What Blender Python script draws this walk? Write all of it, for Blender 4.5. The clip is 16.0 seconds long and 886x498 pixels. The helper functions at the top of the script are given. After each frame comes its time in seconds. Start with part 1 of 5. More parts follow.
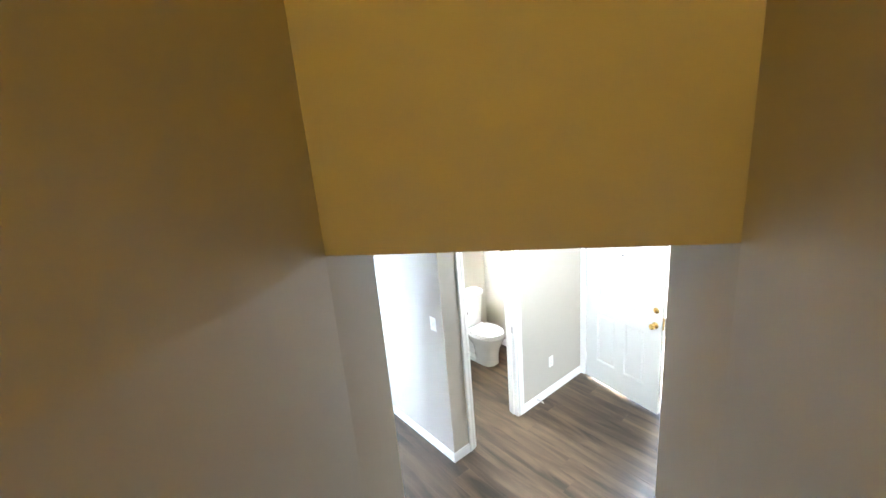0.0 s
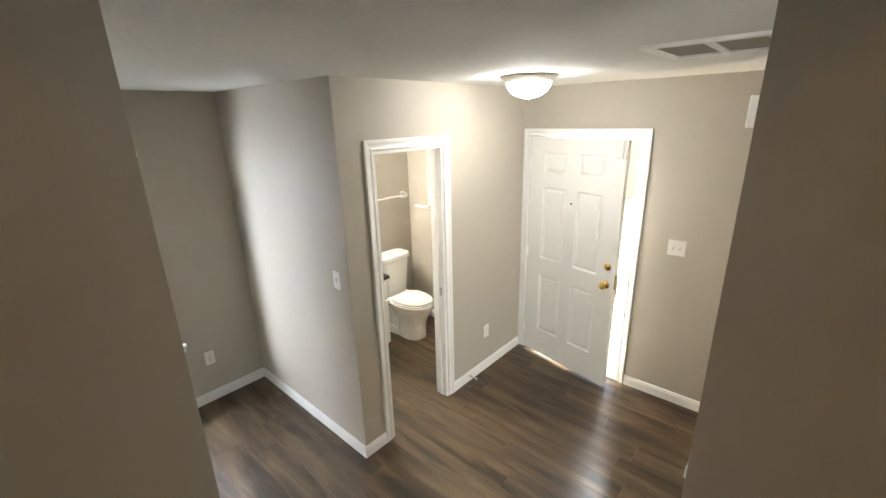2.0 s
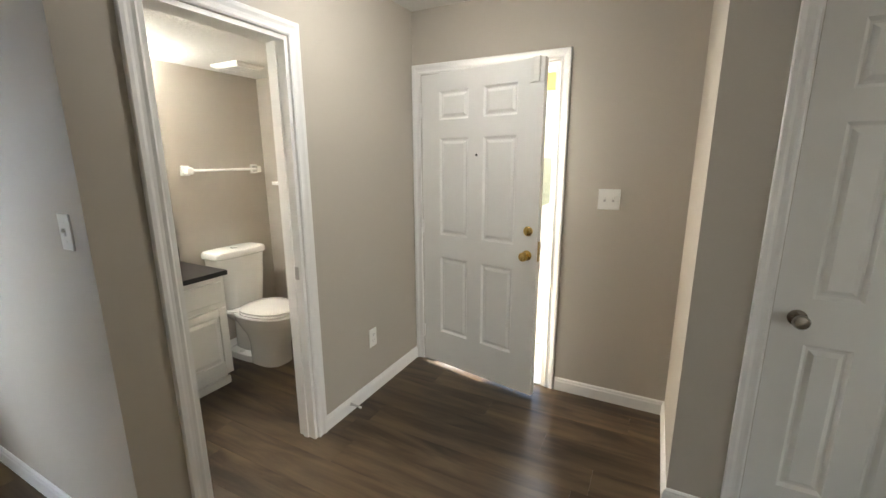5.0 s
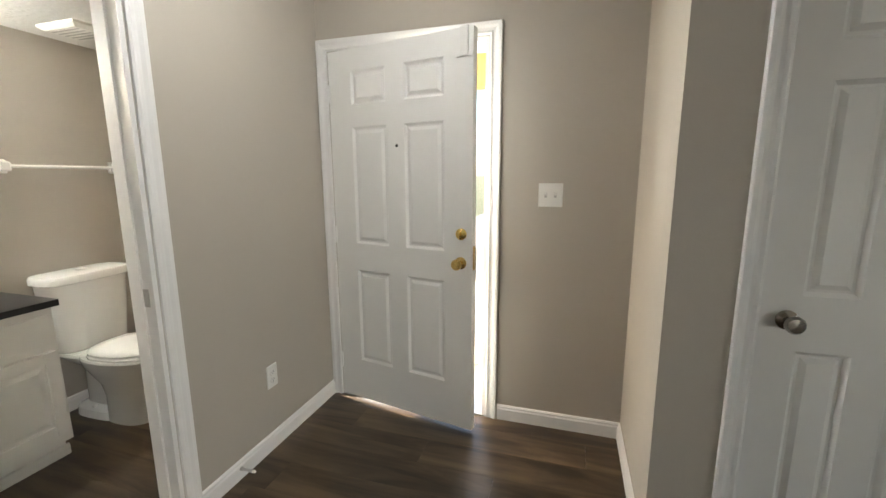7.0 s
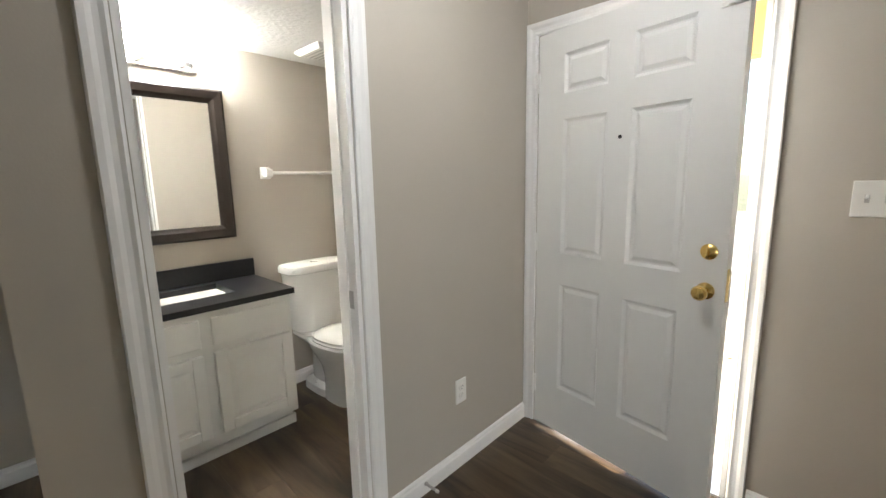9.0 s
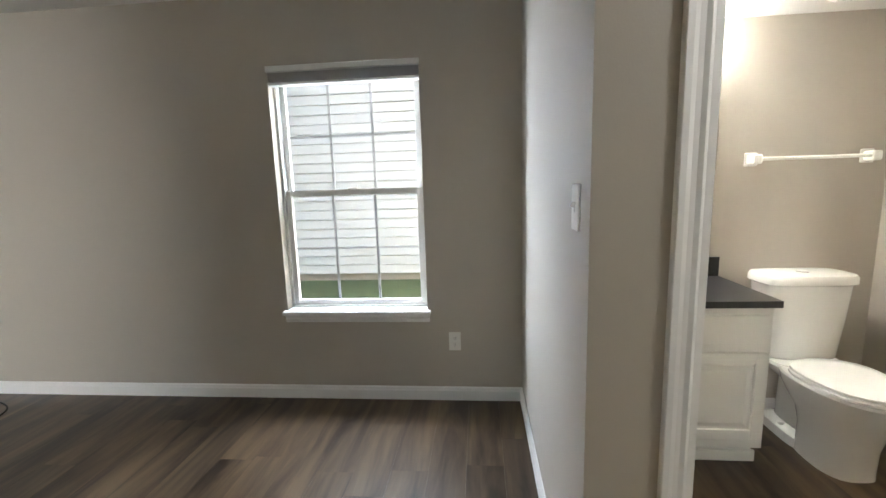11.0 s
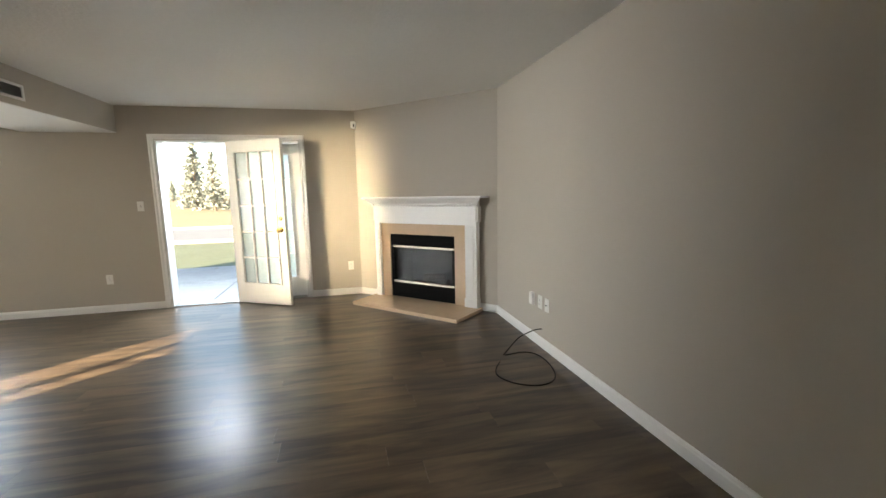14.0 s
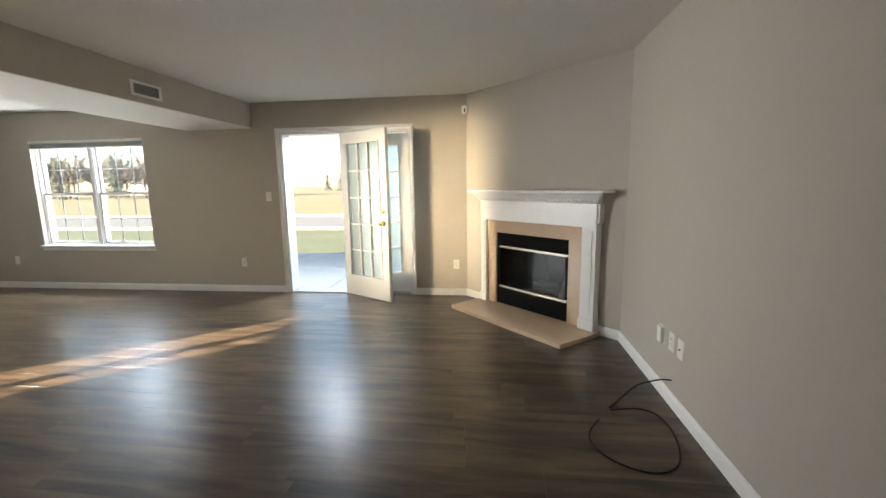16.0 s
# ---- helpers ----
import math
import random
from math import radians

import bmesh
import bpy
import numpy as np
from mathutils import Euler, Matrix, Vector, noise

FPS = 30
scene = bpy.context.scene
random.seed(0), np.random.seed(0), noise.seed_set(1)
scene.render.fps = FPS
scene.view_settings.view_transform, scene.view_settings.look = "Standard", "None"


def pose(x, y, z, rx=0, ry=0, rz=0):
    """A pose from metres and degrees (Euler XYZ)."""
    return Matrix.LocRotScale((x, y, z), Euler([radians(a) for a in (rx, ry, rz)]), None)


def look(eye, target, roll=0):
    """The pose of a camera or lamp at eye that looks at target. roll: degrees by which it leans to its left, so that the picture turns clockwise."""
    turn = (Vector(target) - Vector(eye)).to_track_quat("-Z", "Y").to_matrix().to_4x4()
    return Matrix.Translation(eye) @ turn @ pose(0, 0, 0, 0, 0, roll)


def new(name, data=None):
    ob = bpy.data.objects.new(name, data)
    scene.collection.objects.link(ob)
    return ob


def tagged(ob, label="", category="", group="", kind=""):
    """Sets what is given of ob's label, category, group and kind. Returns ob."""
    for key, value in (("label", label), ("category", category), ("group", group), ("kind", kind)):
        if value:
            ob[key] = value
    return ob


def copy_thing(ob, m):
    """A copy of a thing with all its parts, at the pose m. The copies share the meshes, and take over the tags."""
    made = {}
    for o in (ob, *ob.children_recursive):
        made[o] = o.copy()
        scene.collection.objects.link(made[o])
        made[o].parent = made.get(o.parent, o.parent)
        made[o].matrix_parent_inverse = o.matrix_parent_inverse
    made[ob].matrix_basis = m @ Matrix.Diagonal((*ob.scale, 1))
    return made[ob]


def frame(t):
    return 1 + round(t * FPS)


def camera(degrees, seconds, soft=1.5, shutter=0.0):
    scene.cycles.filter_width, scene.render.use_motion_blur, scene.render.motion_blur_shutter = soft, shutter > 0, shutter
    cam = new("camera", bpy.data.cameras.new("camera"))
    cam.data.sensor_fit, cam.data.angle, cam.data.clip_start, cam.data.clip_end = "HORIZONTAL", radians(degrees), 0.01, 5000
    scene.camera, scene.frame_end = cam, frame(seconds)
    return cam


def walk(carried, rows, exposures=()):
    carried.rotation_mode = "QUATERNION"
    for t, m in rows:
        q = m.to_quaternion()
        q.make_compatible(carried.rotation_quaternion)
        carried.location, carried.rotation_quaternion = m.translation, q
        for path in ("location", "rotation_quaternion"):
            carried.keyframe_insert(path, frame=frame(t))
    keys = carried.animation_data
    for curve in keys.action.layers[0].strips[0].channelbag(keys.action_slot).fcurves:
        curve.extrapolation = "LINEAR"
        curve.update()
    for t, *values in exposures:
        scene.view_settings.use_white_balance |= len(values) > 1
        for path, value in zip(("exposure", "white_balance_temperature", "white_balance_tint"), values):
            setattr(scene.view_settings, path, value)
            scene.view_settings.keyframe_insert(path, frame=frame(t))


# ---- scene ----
cam = camera(93.9, 16.0)
PATH = [
    (0, (-0.046, 0.140, 2.720), (1.156, 1.652, 2.204), -4.9),
    (0.5, (0.108, 0.241, 2.581), (1.394, 1.652, 1.985), -3.9),
    (1, (0.336, 0.347, 2.411), (1.646, 1.713, 1.765), -2.3),
    (1.5, (0.423, 0.476, 2.300), (1.802, 1.782, 1.673), -1.7),
    (2, (0.468, 0.585, 2.202), (1.882, 1.862, 1.595), -1.5),
    (2.5, (0.581, 0.649, 2.098), (2.066, 1.877, 1.562), -1.2),
    (3, (0.715, 0.724, 1.971), (2.253, 1.894, 1.456), -0.9),
    (3.5, (0.826, 0.819, 1.854), (2.395, 1.943, 1.329), -0.8),
    (4, (0.959, 0.881, 1.714), (2.596, 1.928, 1.241), -0.8),
    (4.2, (1.010, 0.902, 1.667), (2.661, 1.925, 1.190), -0.6),
    (6.3, (1.438, 1.103, 1.342), (3.291, 1.775, 1.005), -0.5),
    (6.5, (1.488, 1.080, 1.344), (3.346, 1.736, 0.996), -0.4),
    (7, (1.572, 1.138, 1.354), (3.454, 1.717, 1.006), -0.3),
    (7.5, (1.697, 1.205, 1.342), (3.557, 1.869, 1.030), -0.5),
    (8, (1.773, 1.238, 1.349), (3.552, 2.098, 1.038), -0.8),
    (8.2, (1.804, 1.275, 1.355), (3.538, 2.219, 1.040), -0.9),
    (10.3, (1.731, 1.446, 1.320), (2.225, 3.358, 1.004), -1.6),
    (10.5, (1.677, 1.505, 1.326), (1.989, 3.455, 1.013), -1.6),
    (11, (1.537, 1.578, 1.335), (1.360, 3.546, 1.027), -1.8),
    (11.4, (1.513, 1.667, 1.316), (0.872, 3.539, 1.022), -2.3),
    (11.5, (1.488, 1.700, 1.315), (0.755, 3.541, 1.042), -1.9),
    (12, (1.421, 1.814, 1.296), (0.188, 3.371, 1.059), -1.2),
    (12.2, (1.397, 1.829, 1.272), (-0.006, 3.239, 1.068), -0.9),
    (12.5, (1.311, 1.900, 1.311), (-0.287, 3.083, 1.093), -1.5),
    (13, (1.244, 2.028, 1.380), (-0.526, 2.926, 1.127), -1.2),
    (13.5, (1.179, 2.247, 1.358), (-0.687, 2.919, 1.097), -1.0),
    (14, (1.074, 2.372, 1.370), (-0.853, 2.830, 1.091), -1.2),
    (14.5, (0.925, 2.447, 1.386), (-1.043, 2.675, 1.112), -1.5),
    (15, (0.797, 2.574, 1.390), (-1.180, 2.601, 1.092), -1.4),
    (15.5, (0.647, 2.779, 1.378), (-1.325, 2.658, 1.072), -1.2),
    (16, (0.450, 2.908, 1.375), (-1.510, 2.660, 1.068), -0.9),
]
EXPOSURES = [(0, 5.0, 5250, 5), (0.6, 4.75, 5550, 6), (1.0, 4.35, 6000, 7), (1.5, 4.05, 6300, 8), (2.0, 3.9, 6450, 8), (3, 3.6, 6450, 9), (4.2, 3.35, 6400, 9), (6.3, 3.15, 6350, 9), (7.2, 3.15, 6200, 9), (8.2, 3.2, 5950, 10), (10.3, 3.35, 6150, 10), (11.5, 3.65, 6100, 9), (12.2, 3.55, 6200, 9), (13, 3.4, 6300, 9), (14, 3.4, 6300, 9), (16, 3.2, 6200, 9)]
walk(cam, [(t, look(eye, target, roll)) for t, eye, target, roll in PATH], EXPOSURES)

# ---- light ----
SUN_ELEV = 16.0
SUN_AZ = (0.667, -0.745)   # towards the sun, in plan
world = bpy.data.worlds.new("sky")
scene.world = world
world.use_nodes = True
wn = world.node_tree
sky = wn.nodes.new("ShaderNodeTexSky")
sky.sky_type = "NISHITA"
sky.sun_disc = False
sky.sun_elevation = radians(SUN_ELEV)
sky.sun_rotation = math.atan2(SUN_AZ[0], SUN_AZ[1])
wn.links.new(sky.outputs[0], wn.nodes["Background"].inputs[0])
wn.nodes["Background"].inputs[1].default_value = 0.075

sun = new("sun", bpy.data.lights.new("sun", "SUN"))
sun.data.energy, sun.data.angle, sun.data.color = 5.0, radians(0.5), (1.0, 0.82, 0.60)
sun.matrix_world = look((0, 0, 0), (-SUN_AZ[0], -SUN_AZ[1] , -math.tan(radians(SUN_ELEV))))


def area_lamp(name, m, w, h, power, colour):
    ob = new(name, bpy.data.lights.new(name, "AREA"))
    ob.data.shape, ob.data.size, ob.data.size_y = "RECTANGLE", w, h
    ob.data.energy, ob.data.color = power, colour
    ob.matrix_world = m
    return ob


# lamps added out of view over the heads of the openings, standing in for sky light
area_lamp("skylight_north", look((0.79, 4.65, 2.62), (0.95, 2.2, 0.9)), 1.0, 0.7, 16, (0.84, 0.90, 1.0))
# panel added out of view beside the north window to brighten the bathroom's side wall
area_lamp("alley_fill", look((-0.32, 4.52, 1.35), (1.78, 3.30, 0.55)), 0.6, 1.4, 15, (0.80, 0.88, 1.0))
area_lamp("skylight_dining", look((-5.35, -2.53, 2.65), (-2.4, -2.53, 0.5)), 1.8, 0.8, 32.7, (0.86, 0.93, 1.0))
# fill lamp hidden below the sill, for light bounced up off the yard
area_lamp("dining_bounce_fill", look((-5.15, -2.53, 0.22), (-2.2, -1.9, 2.3)), 1.6, 0.45, 12, (1.0, 0.97, 0.90))
area_lamp("skylight_patio", look((-5.35, 0.62, 2.65), (-2.6, 0.62, 0.4)), 1.0, 0.8, 27, (0.86, 0.93, 1.0))
area_lamp("skylight_front", look((4.55, 1.62, 2.30), (3.3, 1.40, 0.5)), 0.5, 0.4, 8, (0.92, 0.96, 1.0))
# lamp added outside, aimed through the door gap to brighten the return wall
area_lamp("door_gap_fill", look((4.45, 2.75, 1.15), (3.05, 0.84, 1.05)), 0.5, 1.9, 5.2, (1.0, 0.93, 0.82))
# fill lamp in an added south opening, brightens the north wall
south_light = area_lamp("south_fill", look((-1.9, -4.66, 1.30), (-0.3, 4.0, 1.25)), 2.3, 1.5, 7.1, (1.0, 0.98, 0.95))
south_light.data.spread = radians(72)
# narrow warm lamp, added for the sun's reflection off the floor onto the west wall
sun_bounce = area_lamp("sun_bounce_fill", look((1.62, -4.40, 1.30), (-4.6, 2.40, 1.15)), 0.85, 1.75, 1.77, (1.0, 0.80, 0.50))
sun_bounce.data.spread = radians(13)


# ---- plan, metres ----
W, N, F, S = -4.596, 3.997, 3.714, -4.6        # inner faces of the west, north, front and south walls
BX, BY = 1.783, 2.525                            # the bathroom's outer faces
CX, CY = 2.985, 0.84                             # closet wall and side wall faces
CEIL = 2.42
BATH_N, BATH_E, BATH_CEIL = 3.905, 3.608, 2.108
STAIR_U = Vector((0.766, 0.643, 0))              # way down the stairs
STAIR_V = Vector((-0.643, 0.766, 0))
STAIR_C, STAIR_HALF, STAIR_END, HEADER = 0.165, 0.538, 1.415, 1.124
STAIR_CE, STAIR_HALFE = 0.179, 0.493


# ---- materials ----
def mat(name, colour, rough=0.5, metal=0.0, spec=0.5):
    m = bpy.data.materials.new(name)
    m.use_nodes = True
    b = m.node_tree.nodes["Principled BSDF"]
    b.inputs["Base Color"].default_value = (*colour, 1)
    b.inputs["Roughness"].default_value = rough
    b.inputs["Metallic"].default_value = metal
    b.inputs["Specular IOR Level"].default_value = spec
    return m


def node(m, kind, **inputs):
    n = m.node_tree.nodes.new(kind)
    for k, v in inputs.items():
        n.inputs[k.replace("_", " ")].default_value = v
    return n


def link(m, a, b):
    m.node_tree.links.new(a, b)


def bsdf(m):
    return m.node_tree.nodes["Principled BSDF"]


def grain(m, colour, amount, scale, coarse=0.0, coarse_scale=1.0, bump=0.0, bump_scale=200.0, depth=0.002, stretch=(1, 1, 1), rough_var=0.0):
    """Two scales of tone and a fine relief over a base colour, in world metres."""
    geo = node(m, "ShaderNodeNewGeometry")
    mp = node(m, "ShaderNodeMapping")
    mp.inputs["Scale"].default_value = stretch
    link(m, geo.outputs["Position"], mp.inputs[0])
    n1 = node(m, "ShaderNodeTexNoise", Scale=scale, Detail=6.0, Roughness=0.6)
    n2 = node(m, "ShaderNodeTexNoise", Scale=coarse_scale, Detail=3.0)
    link(m, mp.outputs[0], n1.inputs["Vector"])
    link(m, geo.outputs["Position"], n2.inputs["Vector"])
    m1 = node(m, "ShaderNodeMapRange")
    m1.inputs["To Min"].default_value, m1.inputs["To Max"].default_value = 1 - amount, 1 + amount
    link(m, n1.outputs["Fac"], m1.inputs["Value"])
    m2 = node(m, "ShaderNodeMapRange")
    m2.inputs["To Min"].default_value, m2.inputs["To Max"].default_value = 1 - coarse, 1 + coarse
    link(m, n2.outputs["Fac"], m2.inputs["Value"])
    mul = node(m, "ShaderNodeMath")
    mul.operation = "MULTIPLY"
    link(m, m1.outputs[0], mul.inputs[0])
    link(m, m2.outputs[0], mul.inputs[1])
    v = node(m, "ShaderNodeVectorMath")
    v.operation = "SCALE"
    v.inputs[0].default_value = colour
    link(m, mul.outputs[0], v.inputs["Scale"])
    link(m, v.outputs[0], bsdf(m).inputs["Base Color"])
    if rough_var:
        r = bsdf(m).inputs["Roughness"].default_value
        m3 = node(m, "ShaderNodeMapRange")
        m3.inputs["From Min"].default_value, m3.inputs["From Max"].default_value = 0.3, 0.7
        m3.inputs["To Min"].default_value, m3.inputs["To Max"].default_value = r - rough_var, r + rough_var
        link(m, n2.outputs["Fac"], m3.inputs["Value"])
        link(m, m3.outputs[0], bsdf(m).inputs["Roughness"])
    if bump:
        n3 = node(m, "ShaderNodeTexNoise", Scale=bump_scale, Detail=4.0)
        link(m, geo.outputs["Position"], n3.inputs["Vector"])
        b = node(m, "ShaderNodeBump", Strength=bump, Distance=depth)
        link(m, n3.outputs["Fac"], b.inputs["Height"])
        link(m, b.outputs[0], bsdf(m).inputs["Normal"])
    return m


def surface(name, colour, rough=0.5, metal=0.0, spec=0.5, **kw):
    return grain(mat(name, colour, rough, metal, spec), colour, kw.pop("amount", 0.03), kw.pop("scale", 40.0), **kw)


PAINT = surface("greige_wall_paint", (0.45, 0.41, 0.348), 0.55, spec=0.35, amount=0.015, scale=9, coarse=0.03, coarse_scale=0.8, bump=0.16, bump_scale=160, depth=0.002)
CEILING = surface("textured_ceiling_paint", (0.74, 0.73, 0.70), 0.8, spec=0.2, amount=0.04, scale=30, coarse=0.03, bump=0.6, bump_scale=38, depth=0.0055)
TRIM = surface("white_trim_paint", (0.80, 0.79, 0.77), 0.32, amount=0.02, scale=25, coarse=0.02, bump=0.05, bump_scale=60)
DOORWHITE = surface("white_door_paint", (0.80, 0.79, 0.76), 0.36, amount=0.015, scale=18, coarse=0.02, coarse_scale=2, bump=0.06, bump_scale=120)
PLASTIC = surface("white_plastic", (0.78, 0.77, 0.73), 0.35, amount=0.01, scale=20)
VINYL = surface("white_vinyl", (0.78, 0.77, 0.74), 0.4, amount=0.02, scale=14)
# white bars coloured dark grey: the shade of bars against daylight is painted in
GRILLE = surface("white_grille_in_shade", (0.36, 0.355, 0.36), 0.5, spec=0.2, amount=0.02, scale=14)
SLOT = mat("dark_slot", (0.02, 0.02, 0.02), 0.7)
BRASS = surface("polished_brass", (0.86, 0.62, 0.22), 0.22, 1.0, amount=0.05, scale=60)
NICKEL = surface("satin_nickel", (0.36, 0.34, 0.31), 0.16, 1.0, amount=0.05, scale=60)
STEEL = surface("dull_steel", (0.50, 0.49, 0.47), 0.4, 1.0, amount=0.06, scale=60)
BRONZE = surface("brushed_nickel_pan", (0.42, 0.38, 0.33), 0.4, 0.85, amount=0.05, scale=60)
PORCELAIN = surface("white_porcelain", (0.82, 0.81, 0.77), 0.08, amount=0.01, scale=10)
CABINET = surface("white_cabinet_paint", (0.78, 0.77, 0.72), 0.38, amount=0.02, scale=20, coarse=0.02)
GRANITE = surface("black_stone_top", (0.018, 0.018, 0.02), 0.28, amount=0.6, scale=90, bump=0.03)
ESPRESSO = surface("espresso_wood_frame", (0.022, 0.015, 0.011), 0.35, amount=0.4, scale=20, stretch=(1, 1, 0.1))
MARBLE = surface("tan_marble", (0.60, 0.44, 0.29), 0.13, amount=0.08, scale=14, coarse=0.06, coarse_scale=4)
SOOT = surface("black_firebox_metal", (0.006, 0.006, 0.006), 0.6, spec=0.06, amount=0.3, scale=30)
CREAM = surface("pale_brass_bar", (0.72, 0.66, 0.52), 0.25, 0.6, amount=0.04, scale=40)
LOG = surface("ceramic_log", (0.26, 0.13, 0.09), 0.9, amount=0.35, scale=25, bump=0.4, bump_scale=50, depth=0.006)
RUBBER = surface("black_cable", (0.012, 0.012, 0.012), 0.55, spec=0.25, amount=0.2, scale=30)
FILTER = surface("dusty_filter", (0.30, 0.27, 0.22), 0.95, amount=0.2, scale=60, coarse=0.1)
BLIND = surface("blind_slats", (0.40, 0.38, 0.36), 0.45, amount=0.06, scale=20)
CONCRETE = surface("concrete", (0.25, 0.245, 0.235), 0.85, amount=0.22, scale=9, coarse=0.22, coarse_scale=0.9, bump=0.2, bump_scale=90)
FOUNDATION = surface("foundation_concrete", (0.33, 0.30, 0.26), 0.9, amount=0.12, scale=12, coarse=0.1, bump=0.2, bump_scale=60)
GRASS = surface("lawn", (0.085, 0.098, 0.05), 0.95, amount=0.5, scale=9, coarse=0.35, coarse_scale=0.5, bump=0.6, bump_scale=60, depth=0.02)
BANK = surface("green_bank_grass", (0.105, 0.135, 0.06), 0.95, amount=0.45, scale=14, coarse=0.35, coarse_scale=1.2, bump=0.6, bump_scale=60, depth=0.02)
DRYLAWN = surface("dry_lawn", (0.155, 0.122, 0.055), 0.95, amount=0.25, scale=3, coarse=0.2, coarse_scale=0.15)
ROAD = surface("pale_asphalt", (0.12, 0.12, 0.116), 0.9, amount=0.15, scale=25, coarse=0.1)
SIDING = surface("white_vinyl_siding", (0.52, 0.525, 0.54), 0.5, amount=0.02, scale=20, coarse=0.03)
NEEDLES = surface("conifer_needles", (0.18, 0.19, 0.155), 0.8, amount=0.4, scale=3, coarse=0.3, coarse_scale=0.4)
TWIG = surface("pale_twigs", (0.15, 0.135, 0.125), 0.9, amount=0.2, scale=2)
BARK = surface("bark", (0.14, 0.10, 0.07), 0.9, amount=0.3, scale=12)
TAN = surface("tan_porch_paint", (0.62, 0.42, 0.17), 0.6, amount=0.06, scale=10)
ROOFING = surface("roof_shingle", (0.10, 0.09, 0.085), 0.9, amount=0.2, scale=20)
LEAF = surface("dry_leaf", (0.20, 0.11, 0.05), 0.8, amount=0.3, scale=60)
CARPET = surface("stair_carpet", (0.58, 0.54, 0.46), 0.95, amount=0.2, scale=150, bump=0.4, bump_scale=300)

MIRROR = mat("mirror_glass", (0.92, 0.93, 0.92), 0.01, 1.0)
GLASS = mat("window_glass", (0.97, 0.99, 0.98), 0.0)
bsdf(GLASS).inputs["Transmission Weight"].default_value = 1.0
bsdf(GLASS).inputs["IOR"].default_value = 1.45
FROST = mat("blue_privacy_glass", (0.56, 0.67, 0.73), 0.22)
bsdf(FROST).inputs["Transmission Weight"].default_value = 0.35
DARKGLASS = mat("firebox_glass", (0.16, 0.15, 0.14), 0.03, spec=0.35)
bsdf(DARKGLASS).inputs["Transmission Weight"].default_value = 1.0
bsdf(DARKGLASS).inputs["IOR"].default_value = 1.30


def glow(name, colour, strength):
    m = mat(name, (0.9, 0.88, 0.82), 0.3)
    bsdf(m).inputs["Emission Color"].default_value = (*colour, 1)
    bsdf(m).inputs["Emission Strength"].default_value = strength
    return m


LAMPGLASS = glow("lit_frosted_glass", (1.0, 0.97, 0.92), 6.1)
VANITYGLASS = glow("lit_vanity_glass", (1.0, 0.96, 0.88), 14.5)
UPGLASS = glow("lit_upstairs_glass", (1.0, 0.56, 0.07), 9.2)

# wood-look planks, laid along y
PLANK = mat("brown_vinyl_plank", (0.10, 0.07, 0.05), 0.34, spec=0.5)


